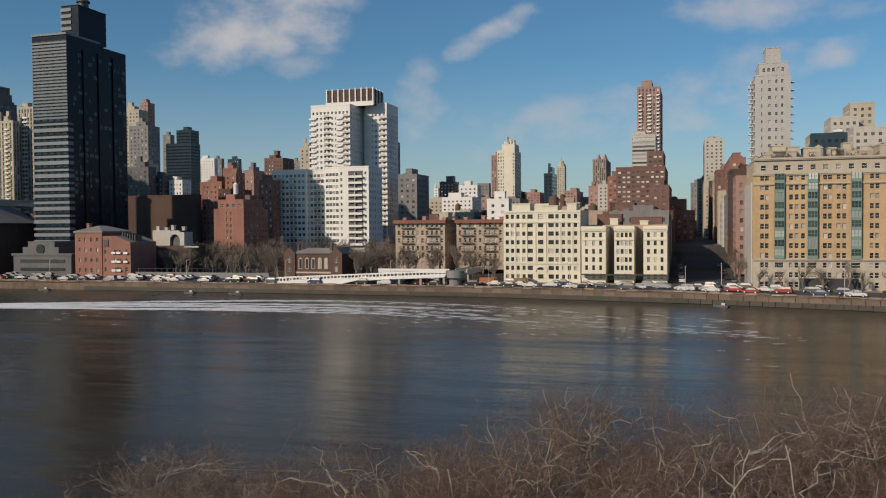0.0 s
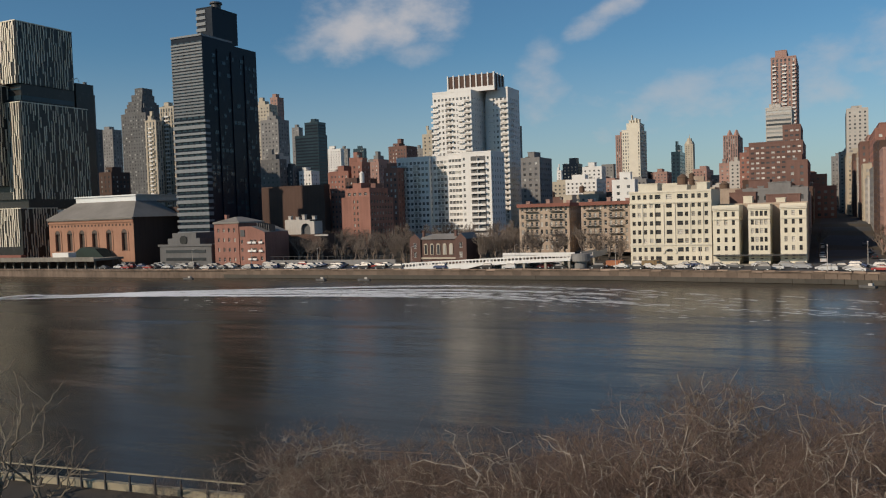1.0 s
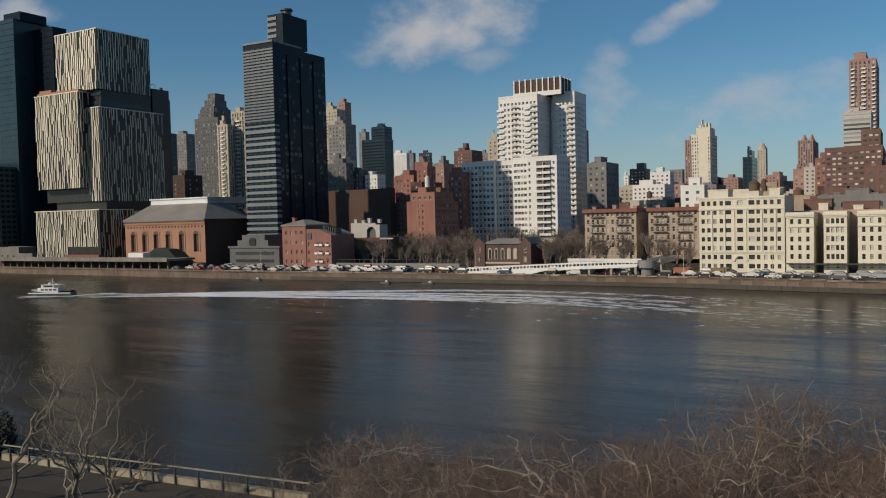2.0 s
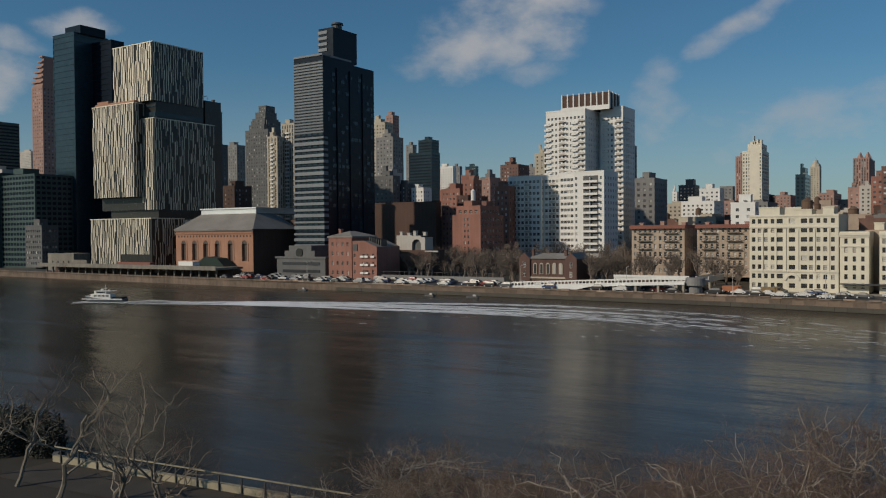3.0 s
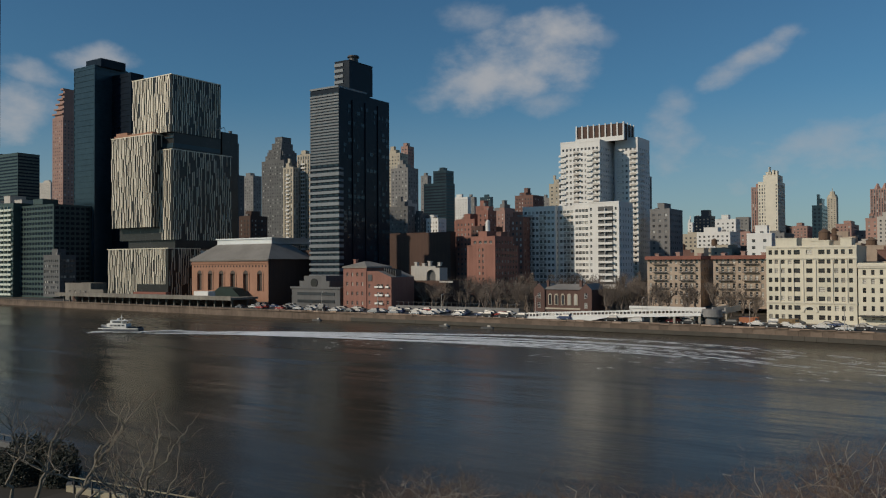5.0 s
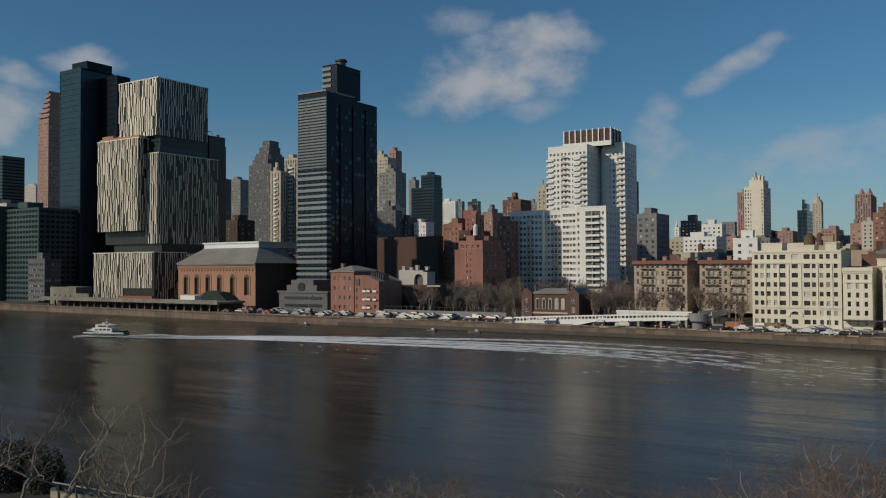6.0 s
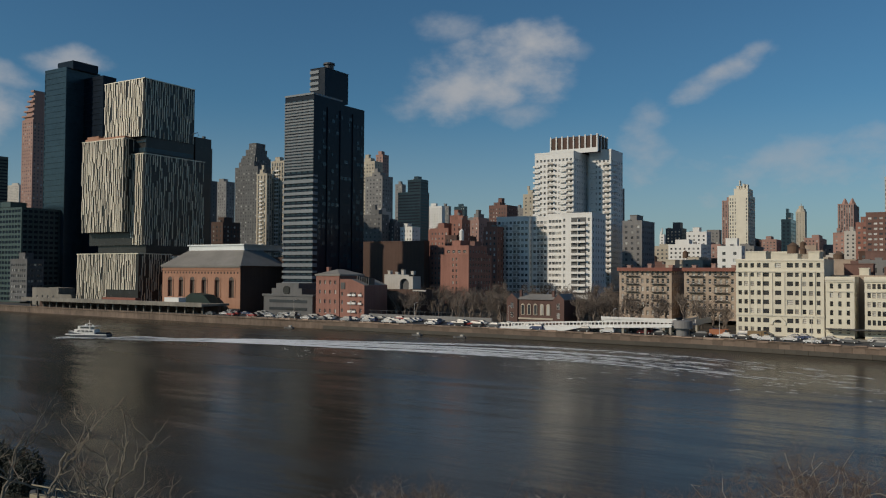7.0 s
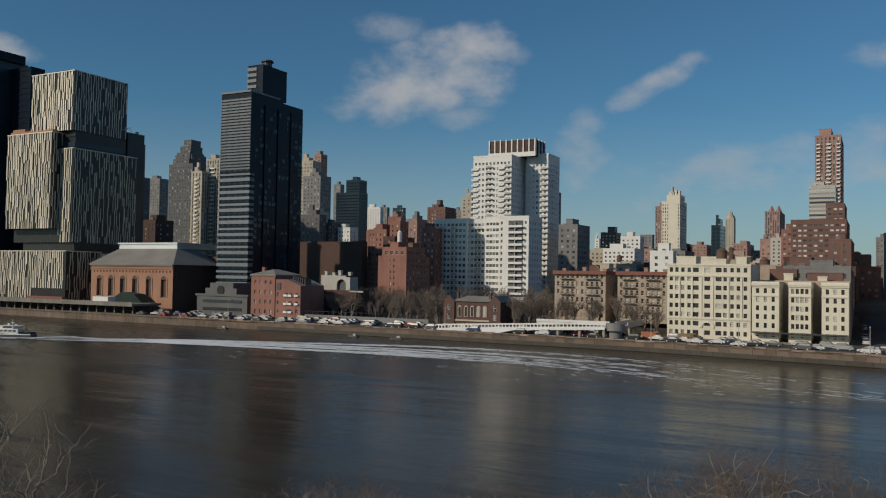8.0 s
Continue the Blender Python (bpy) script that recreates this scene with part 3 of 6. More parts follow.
def walks():
    s = Shape()
    s.face([(6, shore(6) + 20.1, 3.06), (75, shore(75) + 20.1, 3.06), (75, 241.9, 3.06), (6, 252, 3.06)])
    setting("pavement_far", s, CONCRETE, "sunlit pale concrete pavement before the houses", "pavement")
    s = Shape()
    s.face([(-58, shore(-58) + 20.1, 3.06), (-6, shore(-6) + 20.1, 3.06), (-6, 261.9, 3.06), (-58, 261.9, 3.06)])
    setting("pavement_side", s, CONCRETE, "concrete pavement along the cream houses", "pavement")


walks()

# ---- riverfront buildings ----
def cornice(parent, x0, x1, y0, z, m, h=0.6, out=0.5, north=None):
    s = Shape()
    s.box(x0 - out * 0.3, x1 + out * 0.3, y0 - out, y0 - 0.01, z, z + h)
    s.box(x0 - out * 0.3, x1 + out * 0.3, y0 - out * 0.6, y0 - 0.01, z - h * 0.6, z)
    part("cornice", s, m, parent)


def cream_house():
    t = thing("apartment_house", "eight-storey cream brick apartment house with an arched entrance", "apartment house")
    x0, x1, y0 = -57.5, -33.0, 262.0
    w = x1 - x0
    narrow = [(c - 0.5, c + 0.5) for c in (1.2, 2.9, 4.7, 6.6, 17.2, 19.2, 21.0, 23.0)]
    wide = [(c - 0.85, c + 0.85) for c in (8.6, 12.0, 15.3)]
    rows = floors(0.4, 8, 2.72, 0.8, 1.36)
    block(t, x0, x1, y0, 284, 3, 25.0, CREAM, {"front": (sorted(narrow + wide), rows)}, frame_mat=WOOD, split=1)
    for z in (9.0, 22.0):
        cornice(t, x0, x1, y0, z, CREAM2, 0.35, 0.3)
    cornice(t, x0, x1, y0, 25.3, CREAM2, 0.3, 0.25)
    s = Shape()
    s.box(-0.16, 0.16, -0.22, -0.01, 0, 12.2)
    me = s.mesh("pilaster", CREAM2)
    for c in (3.8, 7.6, 10.3, 13.7, 18.2, 22.0):
        part("pilaster", me, None, t, at=(x0 + c, y0, 9.4))
    # arched entrance surround
    s = Shape()
    for k in range(12):
        a, b = math.pi * k / 12, math.pi * (k + 1) / 12
        q = [(12 + r * math.cos(w_), r * math.sin(w_)) for r, w_ in ((2.2, a), (2.2, b), (1.5, b), (1.5, a))]
        s.face([(x0 + u, y0 - 0.3, 6.4 + v) for u, v in q])
        s.face([(x0 + u, y0 - 0.3 + e, 6.4 + v) for u, v, e in ((*q[0], 0), (*q[0], 0.29), (*q[1], 0.29), (*q[1], 0))])
    part("arch", s, CREAM2, t)
    for a, b, h in ((-56, -50, 3.0), (-46, -41, 2.2), (-38, -35, 2.8)):
        bulkhead(t, a, b, 268, 276, 25, 25 + h, CREAM)
    # the wing behind, a little higher
    block(t, -57.5, -46, 284.1, 300, 3, 28.0, CREAM, {}, parapet=0.6, name="rear_wall")
    water_tank(t, -44, 279, 25.0, 1.7, 3.0)


def cream_wings():
    """Three six-storey wings round two narrow courts, with their rear block."""
    t = thing("tenement", "six-storey cream tenement with three wings round narrow courts", "apartment house")
    rows = floors(0.9, 6, 2.55, 0.6, 1.45)
    for x0, x1, n in ((-32.7, -25.2, 3), (-22.6, -16.6, 4), (-13.8, -6.8, 3)):
        w = x1 - x0
        block(t, x0, x1, 262.2, 275, 3, 20.2, CREAM, {"front": (spread(w, n, 0.85, 0.5), rows), "north": (spread(12.8, 4, 0.9, 0.6), rows)}, frame_mat=WOOD, parapet=0.5)
        cornice(t, x0, x1, 262.2, 19.6, CREAM2, 0.7, 0.5)
        cornice(t, x0, x1, 262.2, 16.4, CREAM2, 0.25, 0.25)
        cornice(t, x0, x1, 262.2, 5.0, CREAM2, 0.3, 0.25)
    block(t, -32.7, -6.8, 275.1, 292, 3, 20.4, BUFF, {}, parapet=0.7, name="rear_wall")
    for a, h in ((-25.1, 2.6), (-15.6, 1.8)):
        bulkhead(t, a, a + 2.6, 275.5, 281, 20.4, 20.4 + h, CREAM)
    for a, b, c in ((-30, -22, 4), (-19, -9, 3)):
        bulkhead(t, a, b, 283, 290, 20.4, 20.4 + c, REDDARK)
    s = Shape()
    s.box(-32.4, -7, 259.4, 262.1, 5.6, 5.9)
    part("awning", s, DARKSTEEL, t, "dark flat awning over the ground floor")


def red_roof_row():
    for i, (x0, x1) in enumerate(((-108.0, -88.3), (-83.8, -58.0))):
        t = thing("apartment_house", "six-storey buff brick apartment house with iron balconies and red tile cornice", "apartment house", group="red-roofed houses")
        w = x1 - x0
        n = int(w / 1.9)
        rows = floors(0.6, 6, 2.9, 0.6, 1.7)
        block(t, x0, x1, 300, 318, 5, 23.0, BUFF, {"front": (spread(w, n, 0.9, 0.4), rows), "north": (spread(18, 6, 0.9, 0.5), rows)}, parapet=0.3)
        s = Shape()
        s.box(x0 - 0.5, x1 + 0.5, 298.9, 299.98, 22.2, 23.5)
        s.box(x1 + 0.02, x1 + 0.5, 299.99, 318, 22.2, 23.5)
        part("tile_cornice", s, REDROOF, t, "dark red tile cornice")
        s = Shape()
        s.box(-2.6, 2.6, -1.2, -0.02, 0, 0.12)
        for k in range(14):
            s.box(-2.6 + 0.4 * k - 0.03, -2.57 + 0.4 * k, -1.2, -1.16, 0.12, 1.05)
        s.box(-2.6, 2.6, -1.2, -1.14, 1.02, 1.1)
        me = s.mesh("balcony", DARKSTEEL)
        k = int(w / 7)
        for c in range(k):
            for r in range(1, 6):
                part("balcony", me, None, t, at=(x0 + w * (c + 0.5) / k, 300, 5.6 + 2.9 * r + 0.3))
        for c in range(k + 1):
            bulkhead(t, x0 + 2 + w * 0.8 * c / k, x0 + 3.4 + w * 0.8 * c / k, 303, 306, 23, 24.2 + 0.5 * (c % 2), PINK, "chimney")
        bulkhead(t, x1 - 4, x1 - 0.5, 306, 312, 23, 26.2, TAN)


def golden_house():
    """The fourteen-storey house with green bays at the corner of the cross street."""
    t = thing("apartment_house", "golden brick apartment house with green bays and stone base", "apartment house")
    x0, x1, y0, y1 = 16.4, 68.0, 242.0, 275.0
    w = x1 - x0
    bays = [6.6, 14.9, 25.5, 37.0, 46.0]
    cols = []
    for c in (2.3, 3.5, 9.6, 11.0, 12.6, 18.0, 19.2, 21.3, 22.7, 29.3, 30.6, 33.2, 39.6, 40.9, 42.8, 49.0, 50.2):
        cols.append((c - 0.48, c + 0.48))
    rows = floors(0.2, 12, 2.62, 0.65, 1.45)
    base_rows = rows[:3]
    block(t, x0, x1, y0, y1, 3, 11.4, LIME, {"front": (sorted(cols + [(c - 1.1, c + 1.1) for c in bays]), base_rows), "south": (spread(33, 9, 0.8, 1), base_rows)}, parapet=0)
    up = [(b - 8.4, e - 8.4) for b, e in rows[3:12]]
    block(t, x0, x1, y0, y1, 11.4, 34.6, YELLOW, {"front": (cols, up), "south": (spread(33, 4, 0.8, 1), up)}, frame_mat=PALE, parapet=0)
    top = [(0.8, 2.2)]
    block(t, x0 + 0.3, x1, y0 + 0.3, y1, 34.6, 38.2, LIME, {"front": (spread(w - 0.3, 16, 1.3, 0.8), top)}, parapet=0.7)
    for z, h in ((11.2, 0.4), (34.3, 0.5), (38.4, 0.45), (31.6, 0.3)):
        cornice(t, x0, x1, y0, z, LIME, h, 0.45)
    south = Shape()
    south.box(x0 - 0.25, x0 - 0.01, y0 + 3.5, y1, 3, 32.5)
    part("south_wall", south, PALE, t, "plain pale rendered side wall")
    s = Shape()
    s.box(-1.25, 1.25, -0.75, -0.01, 0, 0.75)
    for e in (-1.25, -0.43, 0.37, 1.19):
        s.box(e, e + 0.08, -0.75, -0.6, 0.75, 2.55)
    me = s.mesh("bay", TEAL)
    for c in bays:
        for k in range(9):
            z = 11.6 + 2.55 * k
            bay = part("bay", me, None, t, "weathered green bay", at=(x0 + c, y0, z))
            ob = part("bay_window", pane(2.4, 1.75, GREENGLASS, TEAL, 3), None, bay)
            ob.location = (0, -0.66, 0.78)
    for a, b, c, d, h in ((20, 28, 248, 262, 2.6), (30, 34, 250, 256, 3.6), (38, 47, 248, 262, 2.4), (50, 62, 250, 266, 4.4), (26, 29, 250, 254, 4.0), (19, 22, 244, 247, 1.6), (31, 33, 244, 246, 2.0), (35.5, 37.5, 245, 248, 3.0), (43, 46, 244, 247, 1.8), (22, 25.5, 252, 258, 4.6), (40, 42, 250, 254, 4.6), (48, 49.5, 245, 248, 3.4)):
        bulkhead(t, a, b, c, d, 38.2, 38.2 + h, LIME, "penthouse")
    for x in (24, 36, 49):
        water_tank(t, x, 266, 38.2, 1.6, 2.6, LIME)
    pick = random.Random(9)
    shrub = mat("roof_planting", (0.10, 0.085, 0.06), 0.95, 0.5, 2.0, 0.5)
    for k in range(15):
        x = x0 + 1.5 + 3.3 * k + pick.uniform(-0.8, 0.8)
        s = Shape()
        s.box(-0.7, 0.7, -0.4, 0.4, 0, 0.5)
        for j in range(16):
            a, h = pick.uniform(0, 6.28), pick.uniform(0.7, 1.8)
            s.tube([Vector((0, 0, 0.4)), Vector((0.5 * math.cos(a), 0.3 * math.sin(a), h * 0.7)), Vector((0.9 * math.cos(a + 0.4), 0.5 * math.sin(a), h))], [0.09, 0.07, 0.03], 4)
        part("planter", s, shrub, t, "roof planter with bare shrubs", at=(x, y0 + 1.6, 38.25))
    for x in (x0 + 5, x0 + 19.5, x0 + 33):
        s = Shape()
        for dx in (0, 3.6):
            s.box(dx, dx + 0.25, 0, 0.25, 0, 2.6)
            s.box(dx, dx + 0.25, 2.6, 2.85, 0, 2.6)
        for j in range(8):
            s.box(0.05 + 0.5 * j, 0.2 + 0.5 * j, -0.3, 3.2, 2.6, 2.8)
        part("pergola", s, TAN, t, "roof pergola", at=(x, y0 + 2.6, 38.25))
    s = Shape()
    s.box(28, 42, y0 - 3.2, y0 - 0.6, 3, 6.4)
    part("hoarding", s, DARKSTEEL, t, "dark hoarding along the pavement")


def fin_tower():
    """The clinic tower: stacked boxes wrapped in staggered upright metal fins over dark glass."""
    t = thing("clinic_tower", "stacked glass clinic tower wrapped in staggered champagne metal fins", "office tower")
    boxes = ((-386, -338, 266, 286, 3, 29.5, 1), (-376, -339, 271, 306, 29.5, 34, 0), (-381.5, -348.5, 265, 280, 40.5, 86.5, 1), (-381.2, -339.2, 269.5, 308, 34, 78.8, 2), (-370, -340, 271, 301, 78.8, 87.6, 0), (-369.6, -339.2, 269, 300.5, 87.6, 116, 2), (-364, -341, 303, 314, 34, 92, 0))
    rnd = random.Random(11)
    s = Shape()
    s.box(-0.4, 0.4, -0.45, -0.02, 0, 1)
    s2 = Shape()
    s2.box(-0.28, 0.28, -0.32, -0.02, 0, 1)
    wide, thin = s.mesh("fin", FIN), s2.mesh("fin", FIN)
    rest = Shape()
    count = 0
    for x0, x1, y0, y1, z0, z1, style in boxes:
        b = Shape()
        b.box(x0, x1, y0, y1, z0, z1)
        part("glass_box", b, FINBACK, t)
        if not style:
            continue
        for c in range(int((x1 - x0) / 1.42)):
            x = x0 + 0.72 + 1.42 * c
            low = z0
            if style == 1 and z0 < 5 and x > -362:
                low = z0 + 9.0
            if style == 2 and x < -349 and z0 < 50:
                continue
            z = low - rnd.uniform(0, 6)
            side = rnd.choice((-1, 1))
            while z < z1:
                h = rnd.uniform(5.0, 12.0)
                a, e = max(z, low), min(z + h - 0.1, z1)
                z += h
                side = -side
                if e - a < 0.8 or rnd.random() < 0.05:
                    continue
                dx = 0.24 * side + rnd.uniform(-0.06, 0.06)
                if count < 300:
                    ob = part("fin", wide if rnd.random() < 0.4 else thin, None, t, at=(x + dx, y0, a))
                    ob.scale = (1, 1, e - a)
                    count += 1
                else:
                    k = rnd.choice((0.26, 0.3, 0.4))
                    rest.box(x + dx - k, x + dx + k, y0 - rnd.uniform(0.3, 0.5), y0 - 0.02, a, e)
        for c in range(int((y1 - y0) / 1.42)):
            y = y0 + 0.72 + 1.42 * c
            z = z0 - rnd.uniform(0, 6)
            side = rnd.choice((-1, 1))
            while z < z1:
                h = rnd.uniform(4.5, 10.0)
                a, e = max(z, z0), min(z + h - 0.15, z1)
                z += h
                side = -side
                if e - a < 0.8 or rnd.random() < 0.2:
                    continue
                k = rnd.uniform(0.12, 0.27)
                rest.box(x1 + 0.02, x1 + 0.3, y + 0.18 * side - k, y + 0.18 * side + k, a, e)
        rest.box(x0 - 0.3, x1 + 0.3, y0 - 0.5, y1, z1, z1 + 0.4)
    tagged(part("fin_cladding", rest, FIN, t), kind="stuff")
    s = Shape()
    s.box(-361, -336, 263, 265.8, 6.2, 8.2)
    part("entrance_canopy", s, REDROOF, t, "red canopy band over the entrance")
    s = Shape()
    s.box(-360, -338, 264.6, 265.9, 3, 6.0)
    part("entrance_wall", s, STEEL, t, "white glazed entrance wall")
    s = Shape()
    for k in range(5):
        s.box(-367 + 4 * k, -365.5 + 4 * k, 274, 278, 116.4, 117.6)
    s.tube([Vector((-340, 298, 92)), Vector((-334, 298, 93)), Vector((-333, 298, 91))], [0.2, 0.2, 0.2])
    part("roof_plant", s, ZINC, t)
    s = Shape()
    s.box(-381, -350, 266, 276, 87, 88.2)
    s.box(-380, -371, 266.5, 274, 88.2, 89.6)
    part("terrace", s, TERRA, t, "orange-brown roof terrace edge")
    s = Shape()
    s.box(-372, -340, 270.6, 270.98, 80, 82.2)
    s.box(-339.98, -339.6, 271, 300, 80, 82.2)
    s.box(-372, -340, 270.6, 270.98, 84.8, 85.6)
    part("terrace_glazing", s, BLUEGLASS, t)


def power_plant():
    t = thing("power_plant", "orange brick power plant with tall arched windows and hipped slate roof", "power plant")
    x0, x1, y0, y1, z1 = -320.5, -269.6, 266.0, 294.0, 23.8
    s = Shape()
    w = x1 - x0
    # front wall with tall openings
    cols = [(c - 1.6, c + 1.6) for c in (5.5, 13.0, 20.5, 28.2, 36.6, 45.6)]
    wall_face(s, (x0, y0, 3), (1, 0, 0), (0, -1, 0), w, z1 - 3, cols, [(6.5, 14.2)], 0.9)
    s.face([(x0, y1, 3), (x0, y0, 3), (x0, y0, z1), (x0, y1, z1)])
    part("wall", s, TERRA, t)
    # north side split off in darker brown, so the colour carries its shade
    s = Shape()
    s.face([(x1, y0, 3), (x1, y1, 3), (x1, y1, z1), (x1, y0, z1)])
    part("side_wall", s, BROWN, t, "brick side wall toned dark brown for its shade")
    for a, b in cols:
        c = (a + b) / 2
        s = Shape()
        s.face([(x0 + a, y0 + 0.85, 9.5), (x0 + b, y0 + 0.85, 9.5), (x0 + b, y0 + 0.85, 17.2), (x0 + a, y0 + 0.85, 17.2)], 0)
        part("window", s, PLANTGLASS, t)
        s = Shape()
        n = 10
        for k in range(n):
            p, q = math.pi * k / n, math.pi * (k + 1) / n
            o, i = 2.3, 1.6
            s.face([(x0 + c + o * math.cos(p), y0 - 0.2, 17.2 + o * math.sin(p)), (x0 + c + i * math.cos(p), y0 - 0.2, 17.2 + i * math.sin(p)), (x0 + c + i * math.cos(q), y0 - 0.2, 17.2 + i * math.sin(q)), (x0 + c + o * math.cos(q), y0 - 0.2, 17.2 + o * math.sin(q))], 0)
            s.face([(x0 + c, y0 - 0.06, 17.2), (x0 + c + i * math.cos(q), y0 - 0.06, 17.2 + i * math.sin(q)), (x0 + c + i * math.cos(p), y0 - 0.06, 17.2 + i * math.sin(p))][::-1], 1)
        for e in (-2.3, 1.6):
            s.box(x0 + c + e, x0 + c + e + 0.7, y0 - 0.2, y0 - 0.02, 9.5, 17.2)
        part("arch", s, [TERRA, PLANTGLASS], t)
    for c, dz in ((37.0, 6.0),):
        s = Shape()
        s.cone(0, 0, 0, 0.2, 1.7, 1.7, 16)
        ob = part("round_window", s, FINBACK, t, "dark round window", at=(x0 + c + 2.5, y0 - 0.02, 5.4))
        ob.rotation_euler = (radians(90), 0, 0)
    cornice(t, x0, x1, y0, 21.9, TERRA, 0.5, 0.5)
    cornice(t, x0, x1, y0, 23.3, SLATE, 0.6, 0.9)
    s = Shape()
    s.box(0, 0.9, -0.06, -0.01, 0, 0.9)
    me = s.mesh("frieze_opening", BROWN)
    for k in range(24):
        part("frieze_opening", me, None, t, at=(x0 + 1.6 + 2.05 * k, y0, 20.2))
    s = Shape()
    a = [(x0 - 1, y0 - 1, z1), (x1 + 1, y0 - 1, z1), (x1 + 1, y1 + 1, z1), (x0 - 1, y1 + 1, z1)]
    b = [(x0 + 3, y0 + 13, 31.2), (x1 - 11, y0 + 13, 31.2), (x1 - 11, y1 - 3, 31.2), (x0 + 3, y1 - 3, 31.2)]
    for k in range(4):
        j = (k + 1) % 4
        s.face([a[k], a[j], b[j], b[k]])
    part("roof", s, SLATE, t)
    s = Shape()
    s.box(x0 + 3, x1 - 11, y0 + 13, y1 + 22, 31.2, 33.4)
    s.box(x0 + 2.4, x1 - 10.4, y0 + 12.4, y1 + 22, 33.4, 34.0)
    part("monitor", s, ZINC, t, "pale metal roof monitor")
    s = Shape()
    s.box(x0, x1, y1 + 0.05, y1 + 24, 3, 28)
    part("boiler_house", s, BROWN, t)


def dark_tower():
    t = thing("apartment_tower", "tall dark glass apartment tower with grey banded river front", "apartment tower")
    x0, x1, y0, y1, z1 = -259.0, -242.0, 282.0, 320.0, 100.0
    s = Shape()
    s.prism([(x0, y0), (x1, y0), (x1, y1 - 1.2), (x1 - 1.2, y1), (x0, y1)], 3, z1 - 1.2)
    s.prism([(x0, y0), (x1, y0), (x1, y0 + 22), (x0, y0 + 22)], z1 - 1.2, z1)
    part("glass_wall", s, GUNMETAL, t)
    n = 31
    for k in range(n):
        z = 15.5 + (z1 - 17.5) * k / n
        low = k < 19
        s = Shape()
        h = (1.2 if low else 2.05) + 0.35 * math.sin(k * 2.7)
        out = 0.9 if low else 0.25
        if low:
            s.box(x0 - 0.1, x1 + 0.7, y0 - out, y0 - 0.02, z, z + h)
        else:
            for e in (0.0, 1.3):
                s.box(x0 - 0.1, x1 + 0.05, y0 - out, y0 - 0.02, z + e, z + e + 0.75)
        if low:
            s.box(x1 + 0.02, x1 + 0.7, y0 - 0.01, y0 + 2.2, z, z + h)
        part("balcony" if low else "spandrel", s, BAND if low else DARKBAND, t)
    s = Shape()
    for k in range(31):
        z = 15.5 + (z1 - 17.5) * k / n
        for i in range(5):
            s.box(x0 + 1.2 + 3.3 * i, x0 + 3.4 + 3.3 * i, y0 - 0.12, y0 - 0.03, z + 1.7, z + 2.6)
    pick = random.Random(3)
    for k in range(32):
        z = 12.5 + (z1 - 18.5) * k / 32
        for i in range(11):
            if pick.random() < 0.35:
                y = y0 + 3.0 + 3.1 * i
                s.box(x1 + 0.02, x1 + 0.1, y, y + pick.choice((1.0, 1.9, 2.4)), z + 0.4, z + 2.0)
    tagged(part("glazing", s, BLUEGLASS, t), kind="stuff")
    for y in (y0 + 9.0, y0 + 18.2, y0 + 27.5):
        s = Shape()
        s.box(x1 + 0.02, x1 + 0.45, y, y + 0.7, 6, z1 - 4.3)
        part("pier", s, GUNMETAL, t)
    s = Shape()
    s.box(x0, x1, y0 - 0.4, y0 + 20, z1 - 0.01, z1 + 0.8)
    part("cap", s, BAND, t)
    bulkhead(t, -252, -243.5, 291, 308, z1, 114, GUNMETAL, "penthouse")
    s = Shape()
    for k in range(4):
        s.box(-252.2, -247, 290.7, 290.98, 104 + 2.6 * k, 105.4 + 2.6 * k)
    part("penthouse_band", s, BAND, t)
    s = Shape()
    s.cone(-248.5, 300, 114.3, 117.6, 2.2, 2.2, 16)
    s.cone(-248.5, 300, 117.6, 118.4, 2.9, 2.6, 16)
    part("water_tank", s, DARKSTEEL, t)
    # the stone podium with its gable and round window
    p = thing("podium_building", "low grey stone podium with stepped gable and a round window", "building")
    s = Shape()
    s.box(-255.4, -228.1, 266, 282, 3, 11.6)
    s.box(-251.6, -234.6, 266.8, 282, 11.6, 14.2)
    s.box(-249.4, -236.8, 267.2, 282, 14.2, 16.4)
    s.box(-256, -227.5, 265.6, 266, 10.9, 11.8)
    part("wall", s, DARKSTONE, p)
    s = Shape()
    s.cone(0, 0, 0, 0.3, 1.9, 1.9, 18)
    ob = part("round_window", s, FINBACK, p, at=(-243.1, 266.8, 13.4))
    ob.rotation_euler = (radians(90), 0, 0)
    s = Shape()
    for z in (5.0, 8.2):
        s.box(-252, -231, 265.8, 265.98, z, z + 1.2)
    part("window_band", s, GLASS, p)


